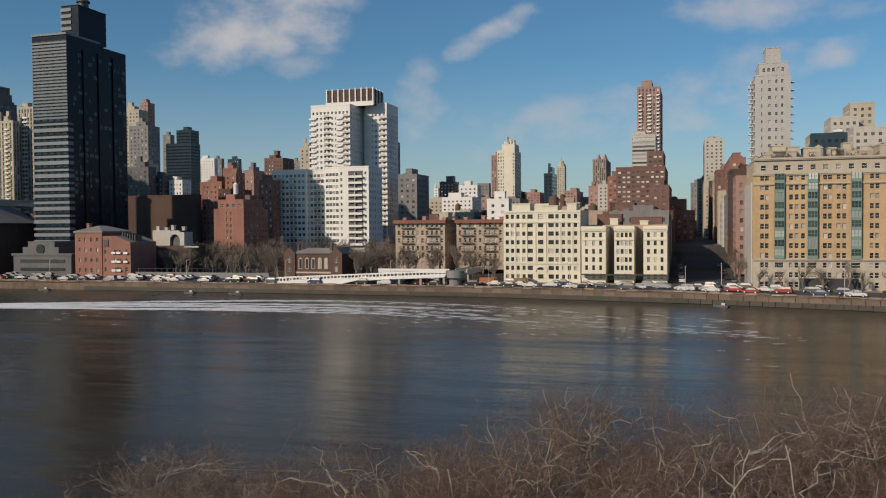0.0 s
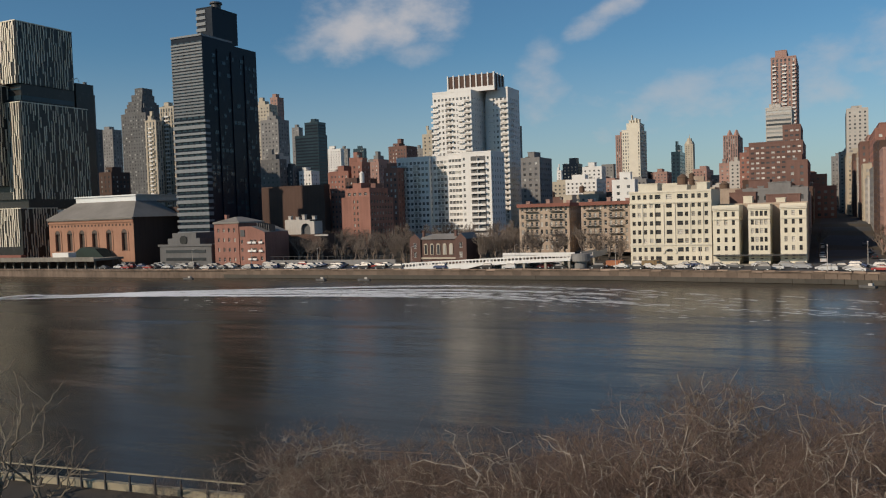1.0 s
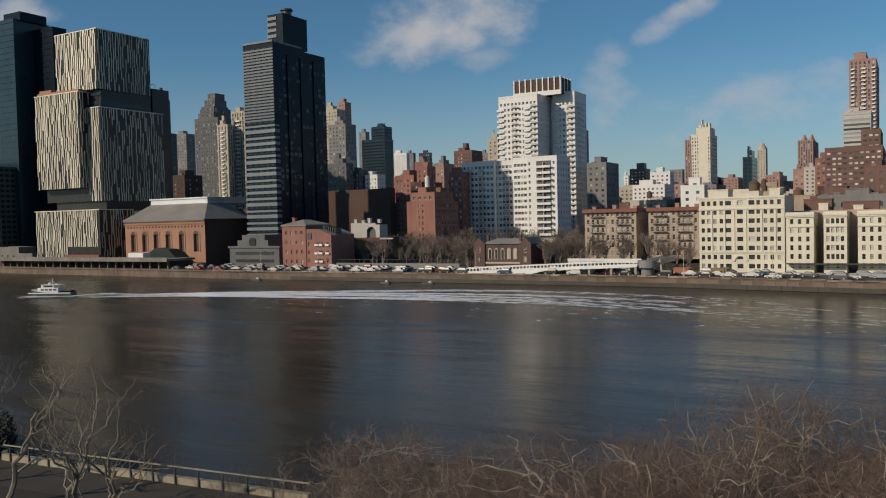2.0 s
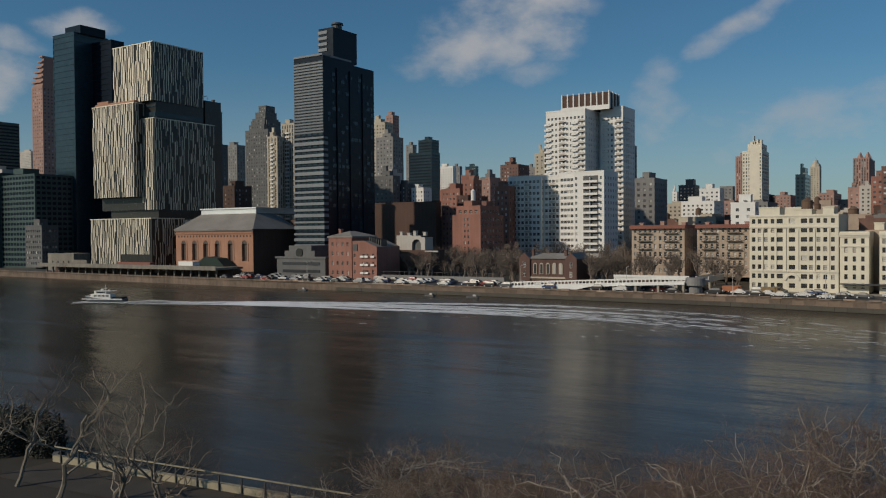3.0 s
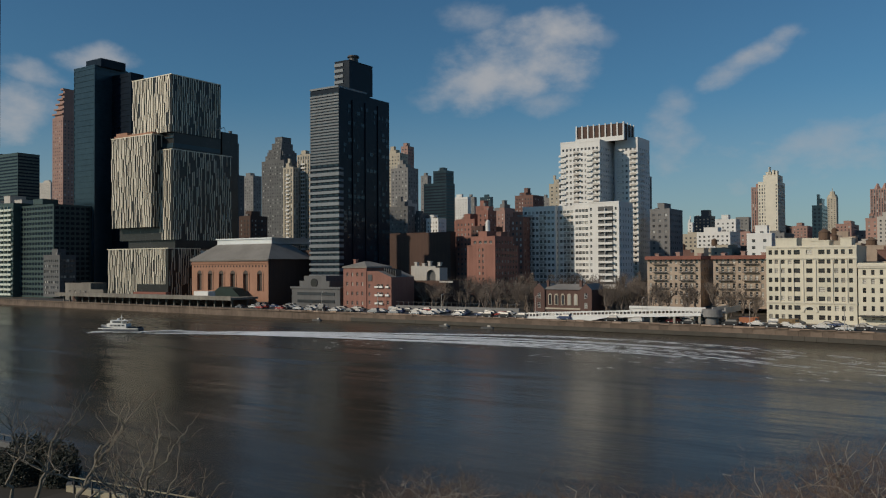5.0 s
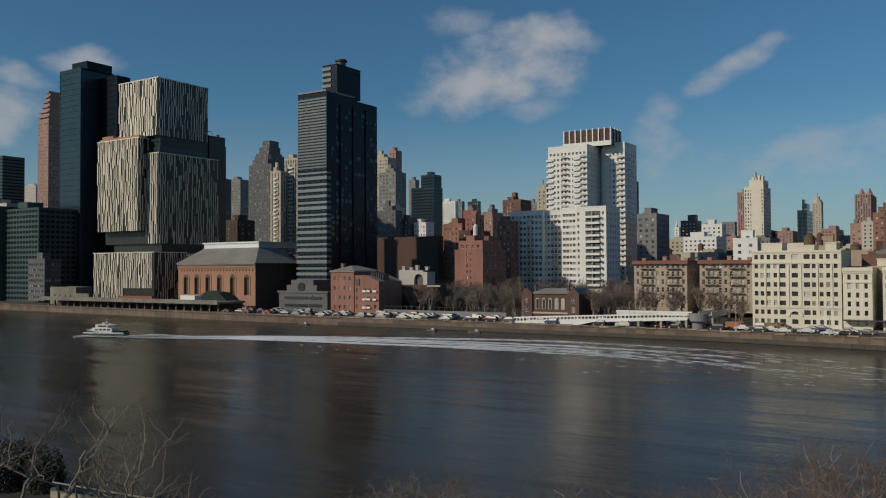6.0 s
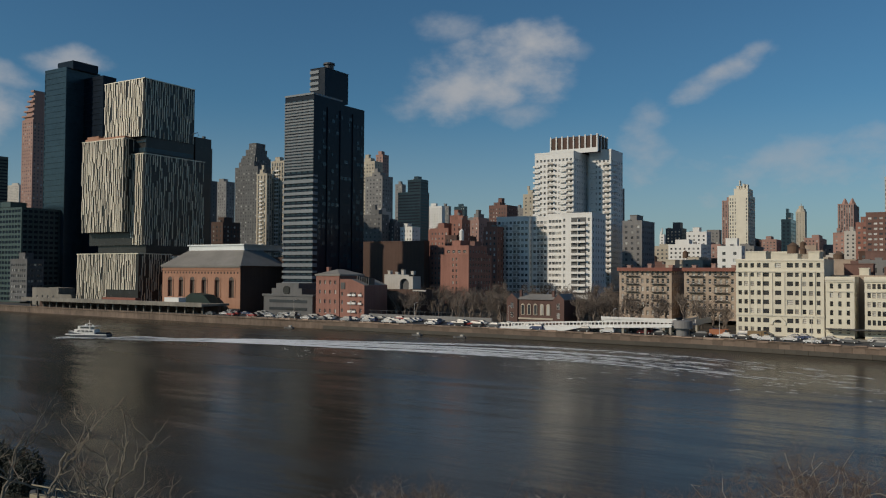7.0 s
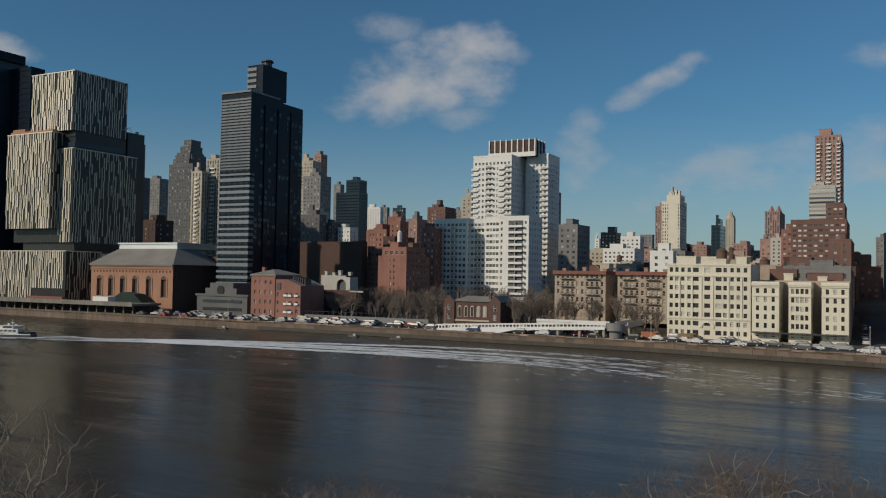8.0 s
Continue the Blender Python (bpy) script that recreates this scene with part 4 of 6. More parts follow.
def brick_house():
    t = thing("brick_house", "small red-brown brick house with white windows and slate roof", "house")
    rows = floors(0.5, 4, 3.9, 1.1, 1.5)
    block(t, -226.2, -214.0, 266, 282, 3, 19.6, RED, {"front": (spread(12.2, 4, 0.9, 0.8), rows), "north": (spread(16, 4, 0.9, 1), rows)}, frame_mat=WHITE, parapet=0.4)
    cols = [(c - 0.45, c + 0.45) for c in (1.2, 5.6, 6.7, 7.8, 10.6)]
    block(t, -213.9, -201.5, 266.3, 282, 3, 14.2, RED, {"front": (cols, floors(1.0, 3, 3.3, 1.0, 1.5))}, parapet=0, frame_mat=WHITE)
    s = Shape()
    s.prism([(-213.9, 266.3), (-201.5, 266.3), (-201.5, 282), (-213.9, 282)], 14.2, 14.3)
    n = len(s.v)
    s.v += [(-213.9, 266.3, 14.3), (-201.5, 266.3, 14.3), (-201.5, 266.3, 16.0), (-208, 266.3, 18.4), (-213.9, 266.3, 18.4)]
    s.v += [(-213.9, 282, 14.3), (-201.5, 282, 14.3), (-201.5, 282, 16.0), (-208, 282, 18.4), (-213.9, 282, 18.4)]
    s.f.append(tuple(n + i for i in range(5)))
    s.m.append(0)
    for i in range(1, 4):
        s.f.append((n + i, n + 5 + i, n + 6 + i, n + 1 + i))
        s.m.append(0 if i == 1 else 1)
    part("gable", s, [RED, SLATE], t)
    s = Shape()
    s.prism([(-226.6, 265.6), (-213.4, 265.6), (-213.4, 282.4), (-226.6, 282.4)], 19.7, 20.3)
    n = len(s.v)
    s.v += [(-226.6, 265.6, 20.3), (-213.4, 265.6, 20.3), (-213.4, 282.4, 20.3), (-226.6, 282.4, 20.3), (-220, 272, 22.4), (-220, 276, 22.4)]
    s.f += [(n, n + 1, n + 4), (n + 1, n + 2, n + 5, n + 4), (n + 2, n + 3, n + 5), (n + 3, n, n + 4, n + 5)]
    s.m += [0] * 4
    part("hip_roof", s, SLATE, t)
    bulkhead(t, -224, -222.8, 270, 271.5, 20, 23, RED, "chimney")
    s = Shape()
    s.box(-0.9, 0.9, -0.7, -0.02, 0, 0.16)
    s.box(-0.9, 0.9, -0.7, -0.62, 0.16, 0.8)
    me = s.mesh("balcony", WHITE)
    for z in (5.0, 8.3, 11.6):
        for x in (-208.6, -206.4, -203.3):
            if not (z < 6 and x > -204):
                part("balcony", me, None, t, at=(x, 266.3, z))
    s = Shape()
    s.box(-213.3, -211.2, 266.05, 266.28, 14.4, 17.0)
    part("door_hatch", s, DARKSTEEL, t, "dark square hatch high on the gable")
    s = Shape()
    for k in range(6):
        s.box(-208 + k * 1.1, -207.6 + k * 1.1, 270, 274, 17.4 - k * 0.3, 19.8 - k * 0.2)
    part("roof_plant", s, DARKSTEEL, t)


def bath_house():
    t = thing("bath_house", "dark red brick bath house with five arched windows and twin gables", "bath house")
    x0, x1, y0, z1 = -142.3, -119.4, 275.0, 11.6
    s = Shape()
    s.box(x0 + 4, x1 - 4, y0 + 0.6, y0 + 12, 3, z1)
    part("wall", s, DEEPRED, t)
    for gx in (x0, x1 - 4.4):
        s = Shape()
        s.box(gx, gx + 4.4, y0, y0 + 12, 3, z1)
        n = len(s.v)
        s.v += [(gx - 0.2, y0, z1), (gx + 4.6, y0, z1), (gx + 2.2, y0, z1 + 2.2), (gx - 0.2, y0 + 12, z1), (gx + 4.6, y0 + 12, z1), (gx + 2.2, y0 + 12, z1 + 2.2)]
        s.f += [(n, n + 1, n + 2), (n + 1, n + 4, n + 5, n + 2), (n + 3, n, n + 2, n + 5), (n + 4, n + 3, n + 5)]
        s.m += [0, 1, 1, 0]
        part("gable", s, [DEEPRED, SLATE], t)
        for z in (5.0, 8.4):
            ob = part("window", pane(1.1, 2.0, GLASS, WHITE, 2), None, t)
            ob.location = (gx + 2.2, y0 - 0.06, z)
    for k in range(5):
        x = x0 + 6.4 + 2.55 * k
        s = Shape()
        s.box(x - 0.75, x + 0.75, y0 + 0.35, y0 + 0.59, 6.0, 9.4)
        for j in range(8):
            p, q = math.pi * j / 8, math.pi * (j + 1) / 8
            s.face([(x, y0 + 0.35, 9.4), (x + 0.75 * math.cos(q), y0 + 0.35, 9.4 + 0.75 * math.sin(q)), (x + 0.75 * math.cos(p), y0 + 0.35, 9.4 + 0.75 * math.sin(p))][::-1])
        part("arched_window", s, LIME, t, "tall arched window with pale stone surround")
        s = Shape()
        s.box(x - 0.45, x + 0.45, y0 + 0.25, y0 + 0.34, 6.2, 9.6)
        part("pane", s, GLASS, t)
    s = Shape()
    s.box(x0 + 4.5, x1 - 4.5, y0 + 0.2, y0 + 0.59, 4.4, 5.0)
    part("sill_course", s, LIME, t)
    s = Shape()
    n = len(s.v)
    s.v += [(x0 + 4, y0 + 0.1, z1), (x1 - 4, y0 + 0.1, z1), (x1 - 4, y0 + 6, z1 + 1.9), (x0 + 4, y0 + 6, z1 + 1.9), (x1 - 4, y0 + 12, z1), (x0 + 4, y0 + 12, z1)]
    s.f += [(0, 1, 2, 3), (3, 2, 4, 5)]
    s.m += [0, 0]
    part("roof", s, SLATE, t)
    for x in (x0 + 3.8, x1 - 6):
        bulkhead(t, x, x + 0.9, y0 + 3, y0 + 4, z1, z1 + 3.0, DEEPRED, "chimney")
    s = Shape()
    s.cone(-126, 281, 13, 18.5, 0.09, 0.05, 6)
    part("flag_pole", s, STEEL, t)


cream_house()
cream_wings()
red_roof_row()
golden_house()
fin_tower()
power_plant()
dark_tower()
brick_house()
bath_house()

# ---- second row and skyline ----
def white_complex():
    """The tall white balcony tower and the two slabs before it."""
    t = thing("apartment_tower", "tall white brick apartment tower with balconies and ribbed crown", "apartment tower")
    rows = floors(1.0, 25, 3.05, 0.9, 1.4)
    vols = ((-204.7, -181.0, 430.0, 452.0, 88.6), (-178.5, -165.2, 446.0, 465.0, 90.5), (-181.0, -178.5, 450.0, 465.0, 88.0))
    for i, (x0, x1, y0, y1, z1) in enumerate(vols):
        w = x1 - x0
        f = {"front": (spread(w, max(1, int(w / 2.3)), 1.25, 0.5), rows)} if i < 2 else {}
        f["north"] = (spread(y1 - y0, 6, 1.0, 0.6), rows)
        block(t, x0, x1, y0, y1, 9, z1, WHITE, f, GLASSFAR, WHITE, parapet=0.9, joined=(i == 2))
    for x, y in ((-194.6, 430.0), (-183.0, 430.0), (-167.5, 446.0)):
        s = Shape()
        s.box(-1.6, 1.6, -1.1, 0, 0, 0.16)
        s.box(-1.6, 1.6, -1.1, -1.02, 0.16, 1.05)
        me = s.mesh("balcony", PALE)
        for k in range(1, 25):
            part("balcony", me, None, t, at=(x, y - 0.02, 9.3 + 3.05 * k))
    for x, y in ((-164.9, 452.0),):
        s = Shape()
        s.box(0, 1.3, -2.0, 2.0, 0, 0.16)
        s.box(1.2, 1.3, -2.0, 2.0, 0.16, 1.05)
        me = s.mesh("balcony", WHITE)
        for k in range(1, 25):
            part("balcony", me, None, t, at=(x, y, 9.3 + 3.05 * k))
    balcony_column(t, -205.4, 3.4, 430, 14, 87, 3.05)
    balcony_column(t, -189.0, 3.0, 430, 14, 87, 3.05)
    balcony_column(t, -176.8, 3.0, 446, 14, 88, 3.05)
    s = Shape()
    s.box(-199.5, -171, 440, 456, 90, 99.0)
    part("crown", s, BROWN, t, "dark louvred crown")
    s = Shape()
    for k in range(9):
        x = -199.6 + 28.2 * k / 8
        s.box(x, x + 0.7, 439.5, 439.98, 90, 99.6)
    s.box(-199.8, -170.6, 439.4, 439.98, 89.4, 92.0)
    for k in range(4):
        s.box(-170.98, -170.5, 440.2 + 4.8 * k, 440.9 + 4.8 * k, 90, 99.6)
    part("crown_ribs", s, WHITE, t)
    slab = thing("apartment_slab", "pale grey-blue brick apartment slab with recessed balconies", "apartment house")
    rows = floors(1.0, 13, 2.95, 0.8, 1.4)
    for x0, x1, y0, z1, n in ((-202.6, -184.0, 380, 49.4, 8), (-183.9, -173.0, 383, 49.4, 5), (-172.9, -163.2, 378, 50.0, 5)):
        block(slab, x0, x1, y0, y0 + 16, 9, z1, WHITE, {"front": (spread(x1 - x0, n, 1.5, 0.5), rows), "north": (spread(16, 4, 1.2, 0.6), rows)}, GLASSFAR, PALE, parapet=0.7)
    s = Shape()
    s.box(-1.7, 1.7, -1.2, 0, 0, 0.16)
    s.box(-1.7, 1.7, -1.2, -1.12, 0.16, 1.05)
    me = s.mesh("balcony", PALE)
    for x, y in ((-197.6, 380), (-191.0, 380), (-178.5, 383)):
        for k in range(1, 13):
            part("balcony", me, None, slab, at=(x, y - 0.02, 9.4 + 2.95 * k))
    slab = thing("apartment_slab", "sunlit white brick apartment slab with a column of balconies", "apartment house")
    block(slab, -162.8, -147.3, 372, 390, 9, 49.6, WHITE, {"front": ([(0.9, 1.9), (13.4, 14.4)], rows), "north": (spread(18, 5, 1.2, 0.6), rows)}, GLASSFAR, PALE, parapet=0.7)
    # flat dark sheet on the wall, painted shade of the gaps between balconies
    s = Shape()
    s.box(-157.8, -150.2, 371.95, 371.99, 11, 48)
    part("balcony_recess", s, DARKSTONE, slab)
    s = Shape()
    s.box(-3.8, 3.8, -1.4, -0.06, 0, 0.18)
    s.box(-3.8, 3.8, -1.4, -1.3, 0.18, 1.1)
    s.box(-0.1, 0.1, -1.3, -0.06, 0.18, 2.7)
    me = s.mesh("balcony", WHITE)
    for k in range(12):
        part("balcony", me, None, slab, at=(-154.0, 372, 12.2 + 2.95 * k))


white_complex()


def tall_white():
    t = thing("apartment_tower", "slim pale grey apartment tower with saw-tooth balconies", "apartment tower")
    rows = floors(1.0, 23, 2.95, 0.9, 1.2)
    block(t, 22.9, 35.2, 330, 352, 6, 75.5, GREYTOWER, {"front": ([(2.2, 2.6), (4.6, 5.6), (7.0, 7.8), (9.0, 9.8)], rows), "south": (spread(22, 6, 1.2, 0.6), rows)}, GLASSFAR, PALE, parapet=0.6)
    s = Shape()
    s.box(-1.5, 0, 0, 3.0, 0, 0.16)
    s.box(-1.5, -1.4, 0, 3.0, 0.16, 1.1)
    me = s.mesh("balcony", WHITE)
    for k in range(23):
        part("balcony", me, None, t, at=(22.88, 331, 8 + 2.95 * k))
        part("balcony", me, None, t, at=(36.72, 331, 8 + 2.95 * k))
        part("balcony", me, None, t, at=(22.88, 341, 8 + 2.95 * k))
    block(t, 24.4, 34.6, 333, 349, 75.5, 80.5, GREYTOWER, {"front": (spread(10.2, 5, 0.9, 1), [(2.0, 3.4)])}, GLASSFAR, PALE, parapet=0.4, name="upper_wall")
    bulkhead(t, 27.0, 32.2, 335, 345, 80.5, 86.5, GREYTOWER)


tall_white()
tower("office_tower", "dark green glass office block", -847.6, -745.0, 420, 441, 125.0, GREENWALL, ribbon=True, glass=GUNMETAL)
tower("apartment_house", "small grey glazed block behind the riverfront", -452.0, -436.2, 270, 280, 26.8, DARKSTONE, bay=2.0)
tower("office_tower", "far pale stone office tower", -1521.6, -1483.3, 900, 906, 180.4, PALE)
tower("apartment_tower", "red-brown apartment tower with stepped top", -706.2, -689.9, 430, 441, 153.5, PINK, crown="none")
tower("office_tower", "very tall dark blue glass tower", -469.9, -448.9, 300, 323, 141.4, BLUEGLASS, ribbon=True, storey=3.4, win=(1.6, 2.2), glass=BLUEGLASS, crown="none")
tower("office_tower", "dark blue glass wing of the tall tower", -461.2, -430.8, 312, 321, 136.6, GUNMETAL, ribbon=True, storey=3.4, win=(1.6, 2.4), glass=GUNMETAL, crown="none")
tower("apartment_house", "dark block behind the clinic tower", -370.1, -364.0, 330, 336, 90.8, DARKSTONE)
tower("apartment_house", "dark setback block behind the clinic tower", -478.4, -455.9, 420, 426, 85.6, DARKSTONE)
# GREY in place of PALE: a cloud's shadow put into the wall colour
tower("apartment_tower", "tower with sloped glass top, toned grey for cloud shadow", -666.9, -650.1, 620, 632, 114.9, GREY)
tower("apartment_tower", "dark stepped tower with pyramid setbacks", -568.3, -548.1, 560, 578, 126.0, DARKSTONE, win=(1.8, 1.7), crown="stepped")
tower("apartment_tower", "wider lower tier of a dark stepped tower", -571.7, -542.9, 556, 575, 117.1, DARKSTONE, crown="none")
twin_slab = tower("apartment_tower", "tan twin slab with balconies", -460.1, -449.4, 470, 476, 95.9, TAN, bay=2.7, win=(1.3, 2.5))
balcony_column(twin_slab, -456.3, 3.2, 470, 30, 94, 3.0)
tall_slab = tower("apartment_tower", "tall tan slab with stacked balconies", -454.7, -441.2, 480, 489, 106.4, TAN, bay=2.7, win=(1.3, 2.5))
balcony_column(tall_slab, -449.8, 4.0, 480, 30, 104, 3.0)
tower("apartment_house", "low dark brown brick block", -433.3, -422.3, 400, 416, 54.1, BROWN)
tan_tower = tower("apartment_tower", "tan office tower behind the dark tower", -463.0, -443.3, 600, 612, 120.4, TAN)
balcony_column(tan_tower, -462.0, 4.5, 600, 40, 118, 3.0)
tower("apartment_tower", "slim brown tower with rounded top", -471.5, -463.5, 640, 650, 132.8, PINK)
# wall darkened from PALE to GREY to stand for cloud shadow
tower("apartment_tower", "wide pale brick tower toned grey for cloud shadow", -423.3, -405.7, 560, 575, 101.0, GREY)
tower("apartment_house", "grey domed roof block", -348.9, -333.5, 460, 468, 60.1, DARKSTONE)
tower("office_tower", "slim blue-grey tower far back", -560.8, -551.2, 800, 808, 124.1, GREY)
tower("office_tower", "dark blue glass tower", -475.3, -459.5, 700, 714, 114.9, BLUEGLASS, ribbon=True, glass=GUNMETAL)
tower("office_tower", "lower step of a dark blue glass tower", -484.5, -457.0, 696, 712, 101.9, BLUEGLASS, ribbon=True, glass=GUNMETAL, crown="none")
tower("apartment_house", "large plain dark brown brick warehouse", -322.2, -273.1, 420, 426, 39.8, BROWN, bay=40, storey=30, win=(0.5, 0.5), crown="none")
tower("apartment_house", "white apartment block far back", -527.4, -508.7, 820, 827, 98.3, WHITE)
tower("office_tower", "grey slab far back", -558.4, -548.3, 900, 906, 105.3, GREY)
tower("office_tower", "blue-grey slab far back", -569.9, -553.4, 950, 956, 108.8, BLUEGLASS)
tower("apartment_house", "red brick tower block with small windows", -270.3, -263.7, 445, 456, 56.4, RED, bay=2.6, win=(1.0, 1.3))
tower("apartment_house", "red brick tower block with stepped roof", -275.4, -262.1, 430, 448, 47.6, RED, bay=2.6, win=(1.0, 1.3))
tower("apartment_house", "grey-brown brick slab far back", -346.4, -334.5, 600, 619, 66.4, GREY)
tower("apartment_house", "dark red block behind the slab", -249.0, -240.3, 450, 456, 46.3, REDDARK, bay=2.6, win=(1.0, 1.3))
tower("apartment_house", "beige block beside the white tower", -305.6, -296.4, 620, 626, 85.8, TAN)
tower("apartment_house", "grey block beside the white tower", -382.3, -374.7, 760, 766, 86.7, GREY)
tower("apartment_tower", "dark grey side tower behind the white tower", -172.1, -169.0, 470, 479, 71.2, GREY)
tower("apartment_house", "dark grey brick block beside white tower", -156.5, -145.5, 440, 462, 49.5, GREY)
tower("apartment_house", "white stepped block far back", -277.6, -272.4, 900, 906, 63.9, WHITE)
tower("apartment_house", "dark slab with white stripes", -228.7, -214.0, 760, 776, 62.7, GUNMETAL, top=6.0)
tower("apartment_house", "white brick terraced apartment block", -176.7, -161.4, 640, 653, 52.9, WHITE)
tower("apartment_house", "lower white terraced block", -178.7, -155.3, 600, 618, 42.1, WHITE)
tower("office_tower", "grey block far back", -201.7, -190.1, 800, 809, 62.5, GREY, crown="none")
tower("apartment_tower", "brown tower beside a cream tower", -194.5, -184.6, 830, 842, 92.3, PINK, bay=2.0, win=(0.9, 2.7))
tower("apartment_house", "pale low block with roof sheds", -91.3, -80.9, 380, 387, 33.0, WHITE, bay=3.5)
tower("apartment_house", "brown block far back", -171.2, -157.0, 900, 928, 56.8, PINK)
tower("office_tower", "blue-grey glass tower with spire steps", -118.6, -111.4, 700, 726, 64.4, BLUEGLASS, top=6.0, glass=GUNMETAL)
tower("apartment_tower", "slim cream tower with rounded top", -200.1, -187.7, 1300, 1317, 112.3, TAN, crown="chamfer")
tower("apartment_house", "brown stepped block far back", -131.0, -116.9, 900, 955, 57.7, PINK)
tower("apartment_house", "tan block with roof tanks", -92.1, -75.8, 600, 612, 36.8, BUFF, crown="tank")
tower("apartment_tower", "brown brick twin-topped tower", -111.2, -95.4, 1000, 1060, 98.3, PINK, crown="twin", bay=2.6, win=(1.2, 2.7))
tower("apartment_house", "rose brick block far back", -83.6, -74.7, 720, 729, 54.0, PINK)
tower("apartment_house", "pale slab beside red block", -73.5, -65.0, 700, 719, 54.0, PALE)
tower("apartment_house", "red block beside the large slab", -52.6, -45.8, 560, 568, 52.4, RED)
tower("apartment_house", "wide red-brown apartment slab", -42.0, -14.0, 500, 560, 54.2, REDDARK, bay=2.7, storey=2.8, win=(1.7, 1.1), glass=SHADEPANE, crown="none")
tower("apartment_house", "red-brown upper block on the slab", -24.4, -15.1, 503, 544, 63.2, REDDARK, bay=2.7, storey=2.8, win=(1.7, 1.1), glass=SHADEPANE, crown="none")
tower("apartment_tower", "white tower with long balconies", -42.0, -24.9, 640, 680, 87.8, PALE, ribbon=True, win=(1.6, 1.5))
rose = tower("apartment_tower", "tall rose brick tower", -41.7, -23.5, 700, 760, 132.5, PINK, bay=2.9, top=8.0, win=(1.3, 2.2))
balcony_column(rose, -40.5, 2.4, 700, 40, 131, 2.95)
balcony_column(rose, -33.6, 3.0, 700, 40, 131, 2.95)
balcony_column(rose, -26.6, 2.4, 700, 40, 131, 2.95)
tower("apartment_house", "dark brick block behind the tenement", -31.8, -9.2, 320, 348, 25.4, REDDARK)
tower("apartment_house", "low brown roofscape block", -40.6, -23.9, 330, 344, 22.6, BUFF, crown="tank")
tower("apartment_house", "red brick balcony block along the street", 17.0, 24.0, 400, 470, 50.5, RED, bay=2.6)
tower("apartment_tower", "grey tower down the street", 11.2, 26.2, 720, 790, 90.9, PALE)
tower("apartment_house", "brown block along the street", 16.3, 22.5, 470, 540, 50.3, PINK)
tower("apartment_house", "pale block along the street", 9.3, 20.3, 620, 690, 52.0, TAN)
tower("apartment_house", "far block along the street", 6.1, 18.9, 800, 870, 62.2, PALE)
tower("apartment_house", "farther block along the street", 0.1, 11.3, 1000, 1006, 68.2, GREY)
tower("apartment_house", "dark block on the shaded side of the street", -19.0, -9.9, 420, 480, 39.7, REDDARK)
terraced = tower("apartment_tower", "terraced pale tower with balconies", 61.9, 73.7, 420, 440, 69.3, PALE, crown="none", bay=2.6, win=(1.3, 1.4))
balcony_column(terraced, 62.8, 4.0, 420, 36, 68, 3.0)
tower("apartment_tower", "upper step of the terraced pale tower", 71.8, 82.1, 430, 450, 76.7, TAN, crown="none", bay=2.6, win=(1.3, 1.4))
tower("apartment_tower", "white brick terraced apartment block", 68.0, 83.5, 400, 420, 62.2, PALE, crown="none", bay=2.6, win=(1.4, 1.4))
tower("apartment_house", "tan stone penthouse block behind", 48.7, 62.5, 380, 400, 58.0, TAN, crown="none", bay=2.6, win=(1.3, 1.4))


def red_block():
    """The brick housing block before the white slabs: blank lit front, close windows on its shaded side."""
    t = thing("apartment_house", "red brick apartment block with a blank front and close pale windows", "apartment house")
    rows = floors(0.2, 8, 2.7, 0.8, 1.3)
    x0, x1, y0 = -205.4, -190.3, 330.0
    front = [(6.3, 7.1), (8.2, 9.0)]
    side = spread(22, 8, 1.35, 0.5)
    block(t, x0, x1, y0, 352, 7, 29.2, RED, {"front": (front, rows), "north": (side, rows)}, frame_mat=PALE, parapet=0.5)
    top = [(0.9, 2.2)]
    block(t, x0 + 0.6, x1 - 1.5, y0 + 2.5, 350, 29.6, 33.5, RED, {"front": (spread(13, 4, 1.5, 0.8), top), "north": (spread(17.5, 6, 1.2, 0.6), top)}, frame_mat=WHITE, parapet=0.4, name="upper_wall")
    bulkhead(t, x0 + 1.5, x0 + 6, 338, 344, 33.5, 36.2, RED)
    bulkhead(t, x1 - 5, x1 - 2.5, 340, 346, 33.5, 35.8, REDDARK, "vent_box")
    s = Shape()
    s.cone(-200.5, 341, 36.5, 41.0, 1.1, 1.1, 14)
    s.cone(-200.5, 341, 41.0, 42.0, 1.2, 0.3, 14)
    part("water_tank", s, WHITE, t, "slim white roof tank")


red_block()


def crowned_tower():
    """Cream tower of the skyline: a blank sunlit shaft, windows at its edges and a broken crown."""
    t = thing("apartment_tower", "cream stone tower with a blank shaft and broken crown", "apartment tower", group="skyline buildings")
    rows = floors(1.0, 26, 3.05, 0.5, 1.9)
    block(t, -172.3, -156.0, 760, 790, 9, 90.5, CREAM2, {"front": ([(0.8, 1.8), (3.0, 4.0), (5.2, 5.9), (14.6, 15.5)], rows), "north": (spread(30, 7, 2.2, 0.8), rows)}, GLASSFAR, joined=True)
    block(t, -168.5, -156.6, 763, 784, 90.5, 96.5, CREAM2, {"north": (spread(21, 4, 1.6, 1.0), [(1.0, 4.0)])}, GLASSFAR, joined=True, name="upper_wall")
    for a, b, h in ((-167, -163, 3.4), (-161.8, -160.2, 5.0), (-159, -157.4, 4.2), (-164.6, -164.0, 8.0)):
        bulkhead(t, a, b, 766, 772, 96.5, 96.5 + h, CREAM2, "crown_post")


crowned_tower()


